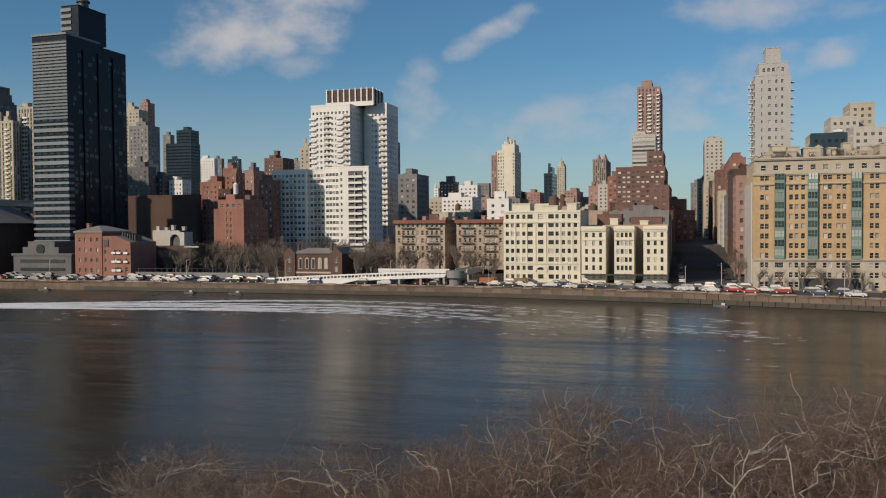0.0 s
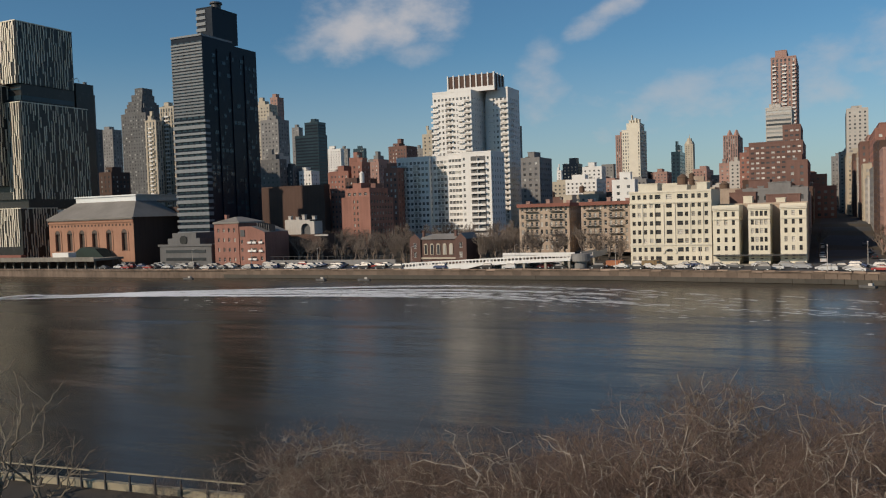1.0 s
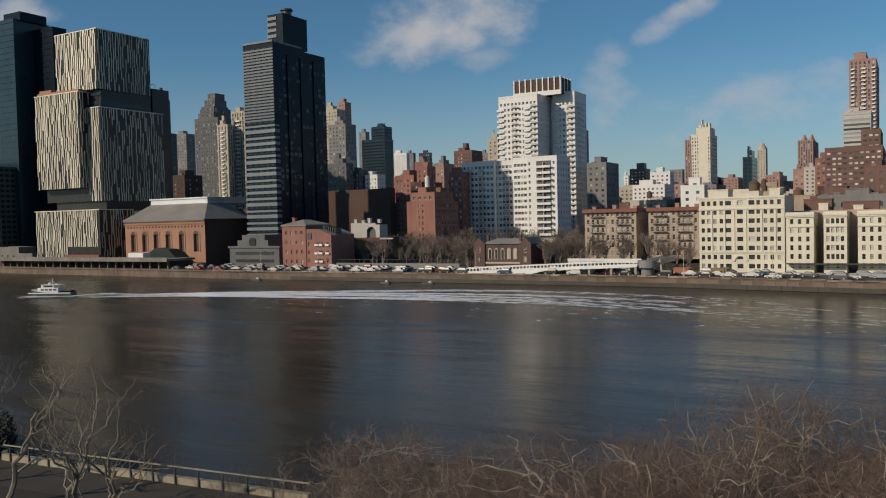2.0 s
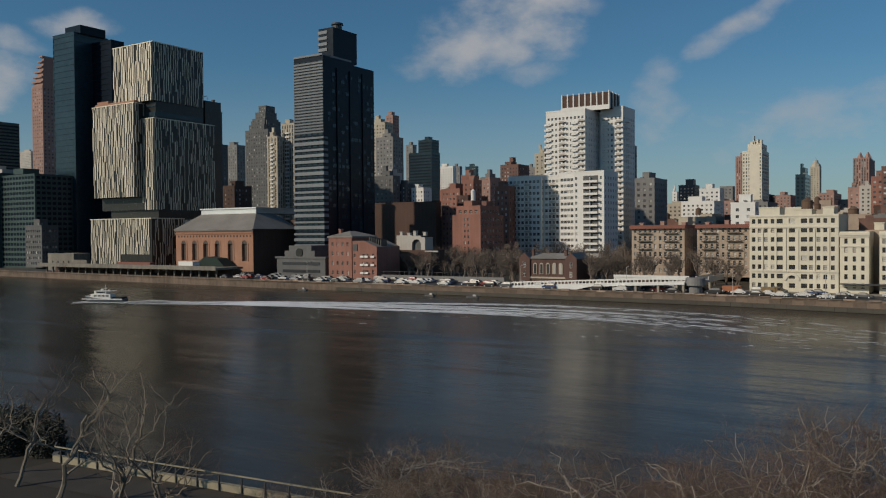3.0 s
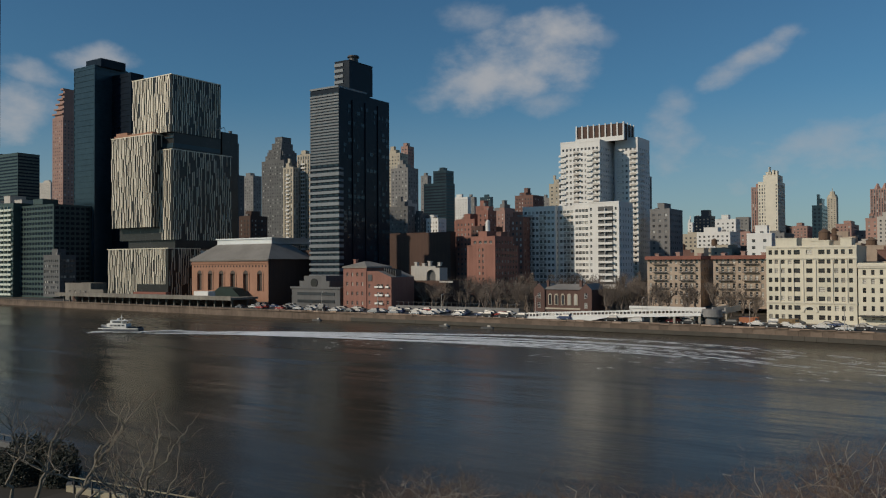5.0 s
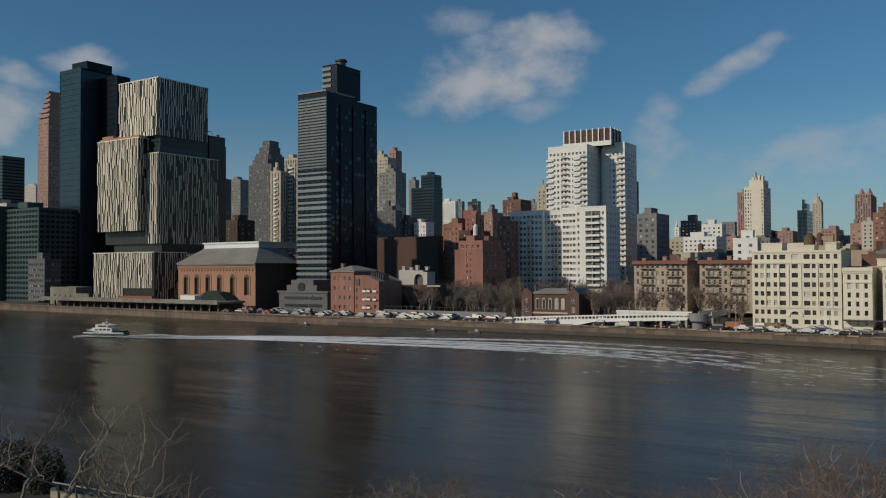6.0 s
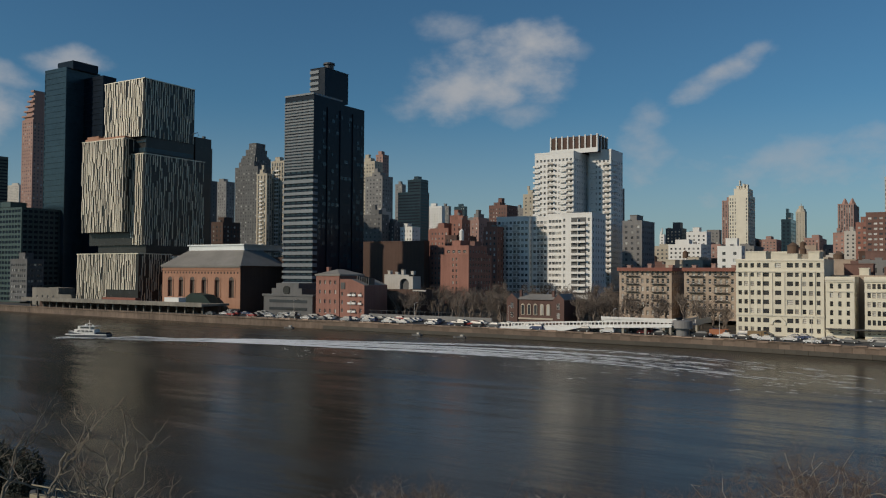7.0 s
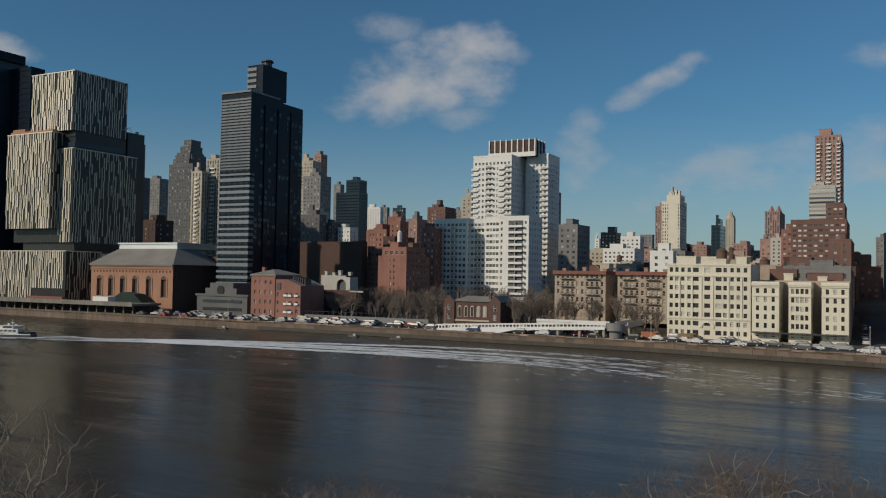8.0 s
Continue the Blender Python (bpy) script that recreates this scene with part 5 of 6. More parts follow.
def arch_shed():
    """The dark shed with a pale gabled upper storey and its round arch."""
    t = thing("shed", "dark brick shed with a pale rendered storey and one arch", "shed")
    s = Shape()
    s.box(-209.4, -191.0, 290, 300, 3, 14.2)
    part("wall", s, BROWN, t)
    x0, x1, y0, z0 = -208.6, -194.0, 289.8, 14.2
    s = Shape()
    cx, r = -198.3, 2.3
    s.box(x0, cx - r, y0, y0 + 6, z0, 20.4)
    s.box(cx + r, x1, y0, y0 + 6, z0, 19.6)
    n = 12
    for k in range(n):
        a, b = math.pi - math.pi * k / n, math.pi - math.pi * (k + 1) / n
        s.face([(cx + r * math.cos(a), y0, 16.4 + r * math.sin(a)), (cx + r * math.cos(b), y0, 16.4 + r * math.sin(b)), (cx + r * math.cos(b), y0, 20.2), (cx + r * math.cos(a), y0, 20.2)])
    s.face([(x0, y0, 20.39), (cx + r, y0, 20.2), (cx + r, y0 + 6, 20.2), (x0, y0 + 6, 20.39)])
    part("upper_wall", s, PALE, t, "pale rendered storey")
    s = Shape()
    s.box(cx - r, cx + r, y0 + 1.2, y0 + 1.6, z0, 19.0)
    part("arch_recess", s, DARKSTONE, t)
    for a, h in ((-207.5, 1.4), (-203.6, 0.9), (-200.6, 1.8), (-195.6, 1.2)):
        bulkhead(t, a, a + 1.3, y0 + 1, y0 + 2.4, 20.3, 20.3 + h, PALE, "chimney")
    s = Shape()
    s.box(-194, -187.5, 289.6, 290.2, 13.4, 14.0)
    part("canopy", s, PALE, t)


arch_shed()


def green_block():
    """Dark green glass housing with a sunlit pale balcony grid at its river end."""
    t = thing("apartment_house", "dark green glass apartment block with a pale green balcony grid", "apartment house")
    rows = floors(0.5, 18, 2.95, 0.7, 1.6)
    block(t, -487.0, -452.0, 276, 300, 3, 56.6, GREENWALL, {"front": (spread(35, 11, 2.4, 0.6), rows), "north": (spread(24, 7, 2.4, 0.6), rows)}, GUNMETAL, joined=True, parapet=0.6)
    block(t, -540.0, -487.1, 272, 300, 3, 58.6, GREENWALL, {"front": (spread(52.9, 16, 2.2, 0.5), rows)}, GREENGLASS, joined=True, parapet=0.6, name="river_wall")
    s = Shape()
    s.box(-1.85, 1.85, -1.3, -0.02, 0, 0.3)
    s.box(-1.85, 1.85, -1.3, -1.2, 0.3, 1.3)
    s.box(-1.85, -1.6, -1.2, -0.02, 0.3, 2.9)
    me = s.mesh("balcony", mat("pale_green_panel", (0.55, 0.60, 0.52), 0.7, 0.2, 1.0, 0.1))
    for c in range(5):
        for k in range(18):
            part("balcony", me, None, t, at=(-489.5 - 4.1 * c, 272, 4.0 + 2.95 * k))
    for a, b, h in ((-535, -520, 3.6), (-512, -505, 6.0), (-500, -492, 3.0), (-480, -470, 2.4)):
        bulkhead(t, a, b, 280, 290, 58.0, 58.6 + h, PALE if a < -490 else GREENWALL)


green_block()

# the mixed brick housing between the dark tower and the white slabs
for name, label, box in (
        ("apartment_house", "red brick housing block with stepped roofs", (-282.9, -272.0, 440, 470, 47.5, RED)),
        ("apartment_house", "narrow red brick stair tower of the housing", (-259.9, -252.6, 430, 440, 52.5, RED)),
        ("apartment_house", "rose-grey brick slab with a blank front", (-301.4, -291.5, 520, 548, 58.5, PINK)),
        ("apartment_tower", "dull mauve brick tower block", (-305.0, -289.6, 560, 578, 72.2, REDDARK)),
        ("apartment_house", "red brick house with pale windows beside the slab", (-205.6, -198.0, 372, 379, 44.0, RED)),
        # DEEPRED here puts the shadow on the wing's faces into the wall colour
        ("apartment_house", "lower red brick wing of the housing, toned dark for shadow", (-262.0, -254.0, 426, 450, 43.0, DEEPRED)),
        ("apartment_house", "dark low block with pale roof sheds", (-358.0, -347.0, 470, 482, 58.0, DARKSTONE)),
        ("apartment_house", "pale stone house among dark roofs", (-346.0, -340.0, 468, 480, 63.0, PALE)),
        ("apartment_house", "dark slate-roofed house among dark roofs", (-338.8, -330.0, 470, 480, 55.0, DARKSTONE)),
        ("apartment_house", "white banded low house among dark roofs", (-328.0, -318.0, 474, 484, 52.0, WHITE))):
    tower(name, label, *box, bay=2.5, storey=2.8, win=(1.0, 1.3), top=3.0, glass=SHADEPANE)


def infill():
    """The close ranks of lower houses between the towers, and the rows along the cross street."""
    rnd = random.Random(33)
    walls = [RED, REDDARK, PINK, GREY, BUFF, TAN, PALE, BROWN, WHITE, GREY, REDDARK]
    looks = {id(RED): "red brick", id(REDDARK): "dark red brick", id(PINK): "rose brick", id(GREY): "grey brick", id(BUFF): "buff brick", id(TAN): "tan stone", id(PALE): "pale brick", id(BROWN): "dark brown brick", id(WHITE): "white brick"}
    for y, tilt, lo, hi in ((520, 1.7, 14, 26), (690, 2.1, 14, 28), (900, 2.4, 16, 34), (1250, 2.6, 20, 44)):
        x = -y * 1.55
        while x < -8 - y * 0.02:
            w = rnd.uniform(lo, hi)
            z = 21 + math.hypot(x, y) * math.tan(radians(tilt * rnd.uniform(0.35, 1.0)))
            m = rnd.choice(walls)
            tower("apartment_house", f"distant {looks[id(m)]} house in the city ranks", x, x + w, y + rnd.uniform(0, 40), y + 60, z, m, bay=3.6, storey=3.3, win=(1.6, 1.5), top=2.5, crown=rnd.choice(("tank", "", "")))
            x += w + rnd.uniform(0.5, 8)
    for side in (0, 1):
        y = 300 if side else 296
        while y < 1200:
            d = rnd.uniform(16, 34)
            mid = 4.5 - 0.0125 * (y - 280)
            m = rnd.choice(walls)
            if side:
                a, z = mid + 10.5 + rnd.uniform(0, 1.5), rnd.uniform(26, 44) + (y - 300) * 0.035
                tower("town_house", f"{looks[id(m)]} house along the cross street", a, a + 22, y, y + d, z, m, bay=2.6, win=(1.1, 1.5), top=2.5)
            else:
                b, z = mid - 10.5 - rnd.uniform(0, 1.0), rnd.uniform(20, 30) + (y - 300) * 0.02
                tower("town_house", f"shaded {looks[id(m)]} house along the cross street", b - 20, b, y, y + d, z, m, bay=2.6, win=(1.1, 1.5), top=2.5)
            y += d + 0.6


infill()


def stepped_top():
    t = thing("roof_steps", "stepped red-brown crown of the apartment tower", "building")
    for k in range(6):
        s = Shape()
        s.box(-703 + 2.2 * k, -689.9, 430.5 + 0.2 * k, 440.5, 153.6 + 4.4 * k, 153.6 + 4.4 * (k + 1) - 1.4)
        s.box(-705.6 + 2.2 * k, -689.9, 429.2 + 0.2 * k, 440.5, 153.6 + 4.4 * (k + 1) - 1.4, 153.6 + 4.4 * (k + 1))
        part("roof_step", s, PINK, t)
    t = thing("roof_plant", "dark crown box on the glass tower", "building")
    s = Shape()
    s.box(-462, -447, 303, 320, 141.5, 146.5)
    part("wall", s, GUNMETAL, t)


stepped_top()

# ---- the highway, the ramp and the river ----
PAINTS = [((0.55, 0.55, 0.54), "white"), ((0.02, 0.02, 0.022), "black"), ((0.30, 0.31, 0.32), "silver"), ((0.08, 0.085, 0.09), "dark grey"), ((0.30, 0.03, 0.025), "red"), ((0.03, 0.05, 0.12), "dark blue")]
TYRE = mat("tyre", (0.015, 0.015, 0.015), 0.9, 0.2)
CARGLASS = mat("car_glass", (0.02, 0.024, 0.028), 0.35, 0.1)
LIGHTRED = mat("tail_lamp_red", (0.4, 0.02, 0.015), 0.3, 0.1)
ORANGE = mat("orange_paint", (0.34, 0.12, 0.05), 0.6, 0.3)


def hub(wheel, y):
    """The bright hubcap on the outer side of a wheel."""
    if "hubcap" not in bpy.data.meshes:
        s = Shape()
        ring = [(0.2 * math.cos(2 * math.pi * i / 8), 0.2 * math.sin(2 * math.pi * i / 8)) for i in range(8)]
        s.face([(x, 0, z) for x, z in ring])
        s.mesh("hubcap", ZINC)
    part("hubcap", bpy.data.meshes["hubcap"], None, wheel, at=(0, math.copysign(0.13, y), 0))


def car(colour, name, tall):
    """A parked-looking car on the highway: body, glasshouse, bumpers, lamps, four wheels."""
    kind = "tall " if tall else ""
    c = thing("car", f"{kind}{name} car in highway traffic", "car", group="highway traffic")
    paint = mat("car_paint_" + name.replace(" ", "_"), colour, 0.42, 0.08, 2.0, 0.5)
    h = 0.25 if tall else 0.0
    s = Shape()
    side = [(-2.25, 0.35), (2.25, 0.35), (2.3, 0.75), (1.3, 0.95 + h), (-1.5 if not tall else -2.1, 1.0 + h), (-2.25, 0.95 + h * 0.8)]
    n = len(s.v)
    for y, k in ((-0.88, 1.0), (0.88, 1.0)):
        s.v += [(x * k, y, z) for x, z in side]
    s.f += [tuple(n + i for i in range(6)), tuple(n + 11 - i for i in range(6))]
    s.f += [(n + i, n + 6 + i, n + 6 + (i + 1) % 6, n + (i + 1) % 6) for i in range(6)]
    s.m += [0] * 8
    part("body", s, paint, c)
    s = Shape()
    n = len(s.v)
    lo = [(-1.6 if not tall else -2.1, 0.98 + h), (1.15, 0.95 + h)]
    hi = [(-1.0 if not tall else -1.8, 1.42 + 1.3 * h), (0.45, 1.42 + 1.3 * h)]
    s.v += [(lo[0][0], -0.82, lo[0][1]), (lo[1][0], -0.82, lo[1][1]), (lo[1][0], 0.82, lo[1][1]), (lo[0][0], 0.82, lo[0][1])]
    s.v += [(hi[0][0], -0.66, hi[0][1]), (hi[1][0], -0.66, hi[1][1]), (hi[1][0], 0.66, hi[1][1]), (hi[0][0], 0.66, hi[0][1])]
    s.f += [(n, n + 1, n + 5, n + 4), (n + 1, n + 2, n + 6, n + 5), (n + 2, n + 3, n + 7, n + 6), (n + 3, n, n + 4, n + 7)]
    s.m += [0] * 4
    part("glasshouse", s, CARGLASS, c)
    s = Shape()
    s.box(hi[0][0] - 0.02, hi[1][0] + 0.02, -0.68, 0.68, hi[0][1], hi[0][1] + 0.06)
    part("car_roof", s, paint, c)
    s = Shape()
    n = 10
    ring = [(0.34 * math.cos(2 * math.pi * i / n), 0.34 * math.sin(2 * math.pi * i / n)) for i in range(n)]
    s.v += [(x, -0.12, z) for x, z in ring] + [(x, 0.12, z) for x, z in ring]
    s.f += [(i, (i + 1) % n, n + (i + 1) % n, n + i) for i in range(n)] + [tuple(range(n))[::-1], tuple(range(n, 2 * n))]
    s.m += [0] * (n + 2)
    me = s.mesh("wheel", TYRE)
    for x in (-1.4, 1.4):
        for y in (-0.8, 0.8):
            hub(part("wheel", me, None, c, at=(x, y, 0.34)), y)
    s = Shape()
    s.box(-2.29, -2.2, -0.8, -0.5, 0.75, 0.9)
    s.box(-2.29, -2.2, 0.5, 0.8, 0.75, 0.9)
    part("tail_lamp", s, LIGHTRED, c)
    return c


def traffic():
    rnd = random.Random(21)
    kinds = [car(col, nm, tall) for col, nm in PAINTS for tall in (False, True)]
    first = {id(k): True for k in kinds}
    for lane, off in enumerate((4.6, 8.0, 11.4, 15.2, 18.4)):
        x = -268 + rnd.uniform(0, 6)
        while x < 70:
            if not (-57 < x < -38 and 8 < off < 12):
                k = kinds[min(int(rnd.random() ** 1.7 * 12), 11)]
                slope = math.atan2(shore(x + 2) - shore(x - 2), 4)
                turn = slope + (math.pi if lane < 2 else 0)
                m = Matrix.Translation((x, shore(x) + off + rnd.uniform(-0.3, 0.3), 3.03)) @ Matrix.Rotation(turn, 4, "Z")
                if first.pop(id(k), None):
                    k.matrix_basis = m
                else:
                    copy_thing(k, m)
            x += rnd.choice((6.5, 8, 9.5, 12, 16)) * (1.0 if off < 12 else 1.15)
    for x, y, turn in ((12.0, 252, 95), (-2.5, 268, 90), (11.5, 284, 90), (-3.0, 290, 90), (11.0, 306, 90), (10.5, 330, 90), (-3.5, 322, 90), (7.0, 247.5, 20)):
        k = kinds[rnd.choice((0, 1, 2, 4, 6))]
        copy_thing(k, Matrix.Translation((x, y, land_z(y) + 0.04)) @ Matrix.Rotation(radians(turn), 4, "Z"))
    for k in kinds:
        if first.get(id(k)):
            k.location = (-300 - 7 * rnd.random(), shore(-300) + 6, 3.03)
    for x, name, col in ((-48.5, "yellow box truck in highway traffic", mat("dull_yellow_paint", (0.20, 0.13, 0.06), 0.6, 0.3)), (-59.5, "orange works truck in highway traffic", ORANGE)):
        t = thing("truck", name, "truck", at=(x, shore(x) + 9.5, 3.03))
        s = Shape()
        s.box(-2.4, 1.4, -1.15, 1.15, 0.7, 2.2)
        part("cargo_box", s, col, t)
        s = Shape()
        s.prism([(1.5, -1.1), (3.2, -1.0), (3.2, 1.0), (1.5, 1.1)], 0.5, 1.5)
        s.prism([(1.5, -1.05), (2.7, -0.95), (2.7, 0.95), (1.5, 1.05)], 1.5, 2.3)
        cab = part("cab", s, col, t)
        s = Shape()
        s.box(2.0, 2.62, -1.06, -1.0, 1.5, 2.1)
        part("cab_window", s, CARGLASS, cab)
        me = bpy.data.meshes["wheel"]
        for wx in (-2.2, 2.3):
            for wy in (-1.0, 1.0):
                ob = part("wheel", me, None, t, at=(wx, wy, 0.5))
                ob.scale = (1.4, 1.4, 1.4)


traffic()


def street_lamp(x, y, z, h=8.5, reach=1.6):
    t = thing("street_lamp", "slim grey highway lamp post with a short arm", "street lamp", at=(x, y, z), group="highway lamps")
    s = Shape()
    s.cone(0, 0, 0, h, 0.10, 0.06, 8)
    s.cone(0, 0, 0, 0.6, 0.24, 0.2, 8)
    part("pole", s, PALE, t)
    s = Shape()
    s.tube([Vector((0, 0, h - 0.3)), Vector((0, reach * 0.5, h + 0.1)), Vector((0, reach, h + 0.15))], [0.06, 0.05, 0.05], 6)
    arm = part("arm", s, STEEL, t)
    s = Shape()
    s.box(-0.15, 0.15, reach - 0.1, reach + 0.6, h + 0.08, h + 0.24)
    part("lamp_head", s, PALE, arm)
    return t


lamp = street_lamp(-1.3, shore(-1.3) + 2.6, 3.0, 6.6)
for lx, ly in ((-57.6, 3), (8.5, 22), (-33, 2.6), (-96, 22), (-135, 22), (-175, 22), (-206, 22), (-236, 22), (36, 2.6)):
    copy_thing(lamp, Matrix.Translation((lx, shore(lx) + ly, 3.0)))


def ramp():
    """The footbridge ramp: deck on posts, open balustrade, end drum and the crossing behind."""
    t = thing("footbridge", "long white footbridge ramp with open balustrade on concrete posts", "footbridge")
    x0, x1, ya = -131.0, -72.0, 244.2

    def top(x):
        return 3.3 + (6.0 - 3.3) * (x - x0) / (x1 - x0)
    s = Shape()
    n = 12
    for i in range(n):
        a, b = x0 + (x1 - x0) * i / n, x0 + (x1 - x0) * (i + 1) / n
        za, zb = top(a), top(b)
        k = len(s.v)
        for x, z in ((a, za), (b, zb)):
            base = z - 0.55 if x > -104 else 3.0
            s.v += [(x, ya, base), (x, ya, z), (x, ya + 4.5, z), (x, ya + 4.5, base)]
        s.f += [(k, k + 4, k + 5, k + 1), (k + 1, k + 5, k + 6, k + 2), (k + 3, k + 2, k + 6, k + 7), (k, k + 3, k + 7, k + 4)]
        s.m += [0] * 4
    part("deck", s, STEEL, t)
    for y in (ya + 0.1, ya + 4.4):
        s = Shape()
        for z0, z1 in ((0.0, 0.28), (1.15, 1.42)):
            k = len(s.v)
            s.v += [(x, y + e, top(x) + z) for x in (x0, x1) for e, z in ((-0.12, z0), (-0.12, z1), (0.12, z1), (0.12, z0))]
            s.f += [(k + i, k + 4 + i, k + 4 + (i + 1) % 4, k + (i + 1) % 4) for i in range(4)]
            s.m += [0] * 4
        part("balustrade_rail", s, WHITE, t)
        p = Shape()
        p.box(-0.16, 0.16, -0.1, 0.1, 0.0, 1.2)
        me = p.mesh("baluster", WHITE)
        for i in range(49 if y < ya + 1 else 0):
            x = x0 + 0.4 + 1.2 * i
            part("baluster", me, None, t, at=(x, y, top(x)))
    p = Shape()
    p.box(-0.35, 0.35, 0, 0.7, 0, 1)
    me = p.mesh("post", CONCRETE)
    for x in (-101, -94, -87, -80, -74.5, -72.5):
        for y in (ya + 0.3, ya + 3.4):
            ob = part("post", me, None, t, at=(x, y, 3.0))
            ob.scale = (1, 1, top(x) - 0.55 - 3.0)
    s = Shape()
    s.cone(-69.6, ya + 3, 3.0, 5.2, 2.0, 2.0, 18)
    s.cone(-69.6, ya + 3, 5.2, 7.4, 3.0, 2.8, 22)
    part("end_drum", s, GREY, t, "round grey concrete turn of the ramp")
    s = Shape()
    s.box(-70.5, -66.5, ya + 6, 268, 6.0, 6.6)
    s.box(-70.5, -70.2, ya + 6, 268, 6.6, 7.7)
    s.box(-66.8, -66.5, ya + 6, 268, 6.6, 7.7)
    part("crossing", s, PALE, t)
    s = Shape()
    s.box(-101, -76, 263, 263.3, 6.2, 7.0)
    s.box(-101, -70, 263.3, 267, 5.6, 6.3)
    part("upper_walk", s, WHITE, t)
    s = Shape()
    s.box(-0.3, 0.3, 264, 266, 3.0, 5.6)
    me = s.mesh("upper_support", CONCRETE)
    for x in range(-100, -69, 6):
        part("upper_support", me, None, t, at=(x, 0, 0))


ramp()


def promenade_deck():
    t = thing("promenade_deck", "covered riverside promenade deck on a row of concrete columns", "deck")
    s = Shape()
    s.box(-402, -272, 246.5, 262, 6.3, 7.2)
    s.box(-402, -272, 246.2, 246.5, 6.1, 7.9)
    part("deck", s, OLDDECK, t)
    s = Shape()
    s.box(-402, -272, 256, 257, 3.0, 6.3)
    part("back_wall", s, BROWN, t)
    s = Shape()
    s.box(-0.3, 0.3, 0, 0.7, 0, 3.3)
    me = s.mesh("column", OLDDECK)
    for k in range(24):
        part("column", me, None, t, at=(-399 + 5.4 * k, 248.5 + 0.6, 3.0))
    s = Shape()
    s.box(-300, -290.6, 250, 254, 7.2, 9.6)
    part("shed", s, WHITE, t, "small white shed on the deck")
    s = Shape()
    s.v += [(-300, 258, 7.2), (-292, 258, 11.5), (-284, 258, 10.8), (-274, 258, 3.2), (-300, 264, 7.2), (-292, 264, 11.5), (-284, 264, 10.8), (-274, 264, 3.2)]
    s.f += [(0, 3, 2, 1), (0, 1, 5, 4), (1, 2, 6, 5), (2, 3, 7, 6)]
    s.m += [0] * 4
    part("green_mound", s, mat("dark_netting", (0.015, 0.03, 0.025), 0.9, 0.4), t, "dark green netting over a sloped mound")
    w = thing("low_block", "low white rendered riverside block", "building")
    block(w, -422, -399, 264.5, 274, 3, 11.8, OLDDECK, {"front": (spread(23, 4, 1.0, 2), [(4.0, 5.2)])}, parapet=0.4)
    block(w, -398.9, -388, 264.5, 274, 3, 8.6, OLDDECK, {}, parapet=0.3, name="side_wall")


promenade_deck()


def boat():
    t = thing("motor_yacht", "white motor yacht with dark hull running down the river", "boat")
    s = Shape()
    rows = ((-7.4, 0.15, 2.5), (-5.0, 1.5, 2.2), (-1.5, 2.0, 1.7), (3.0, 2.05, 1.5), (7.0, 1.9, 1.5))
    n = len(s.v)
    for x, w, z in rows:
        s.v += [(x + (0.9 if x < -7 else 0), -w * 0.75, -0.3), (x, -w, z), (x, w, z), (x + (0.9 if x < -7 else 0), w * 0.75, -0.3)]
    for i in range(4):
        for a, b in ((0, 1), (1, 2), (2, 3)):
            s.f.append((n + 4 * i + a, n + 4 * i + b, n + 4 * i + 4 + b, n + 4 * i + 4 + a))
            s.m.append(1 if (a, b) == (1, 2) else 0)
    s.f += [(n + 16, n + 17, n + 18, n + 19), (n + 3, n + 2, n + 1, n)]
    s.m += [0, 0]
    part("hull", s, [mat("navy_hull", (0.05, 0.06, 0.07), 0.3, 0.1), WHITE], t)
    s = Shape()
    s.box(-7.2, 7.0, -2.12, -2.02, 1.25, 1.6)
    part("rub_rail", s, WHITE, t)
    s = Shape()
    s.prism([(-4.6, -1.2), (-3.6, -1.6), (2.6, -1.6), (2.6, 1.6), (-3.6, 1.6), (-4.6, 1.2)], 1.6, 3.3)
    house = part("deckhouse", s, WHITE, t)
    s = Shape()
    for k in range(4):
        s.box(-3.2 + 1.4 * k, -2.2 + 1.4 * k, -1.66, -1.61, 2.3, 2.95)
    part("cabin_window", s, CARGLASS, house)
    s = Shape()
    s.prism([(-3.4, -1.1), (-2.6, -1.3), (1.0, -1.3), (1.0, 1.3), (-2.6, 1.3), (-3.4, 1.1)], 3.3, 4.5)
    s.box(-3.2, 3.2, -1.5, 1.5, 4.5, 4.62)
    wheelhouse = part("wheelhouse", s, WHITE, t)
    s = Shape()
    s.box(-2.4, 0.6, -1.36, -1.31, 3.7, 4.25)
    part("wheelhouse_window", s, CARGLASS, wheelhouse)
    s = Shape()
    s.cone(0, 0, 4.6, 6.8, 0.1, 0.05, 6)
    s.box(-0.6, 0.6, -0.1, 0.1, 5.5, 5.65)
    part("mast", s, STEEL, t)
    s = Shape()
    s.box(3.0, 6.6, -1.7, 1.7, 1.5, 2.2)
    part("aft_deck", s, GUNMETAL, t)
    s = Shape()
    s.cone(-1.6, 0.8, 4.62, 5.3, 0.5, 0.4, 10)
    s.cone(1.2, 0, 4.62, 5.1, 0.3, 0.25, 10)
    part("radar_dome", s, WHITE, t)
    s = Shape()
    for y in (-1.95, 1.95):
        s.tube([Vector((-6.6, y * 0.45, 2.9)), Vector((-4.8, y * 0.78, 2.7)), Vector((-1.5, y, 2.5)), Vector((3.0, y, 2.3))], [0.05] * 4, 4)
    part("deck_rail", s, STEEL, t)
    t.matrix_basis = Matrix.Translation((-231.5, 164.2, 0.2)) @ Matrix.Rotation(radians(22), 4, "Z") @ Matrix.Diagonal((0.98, 0.9, 0.8, 1))


boat()

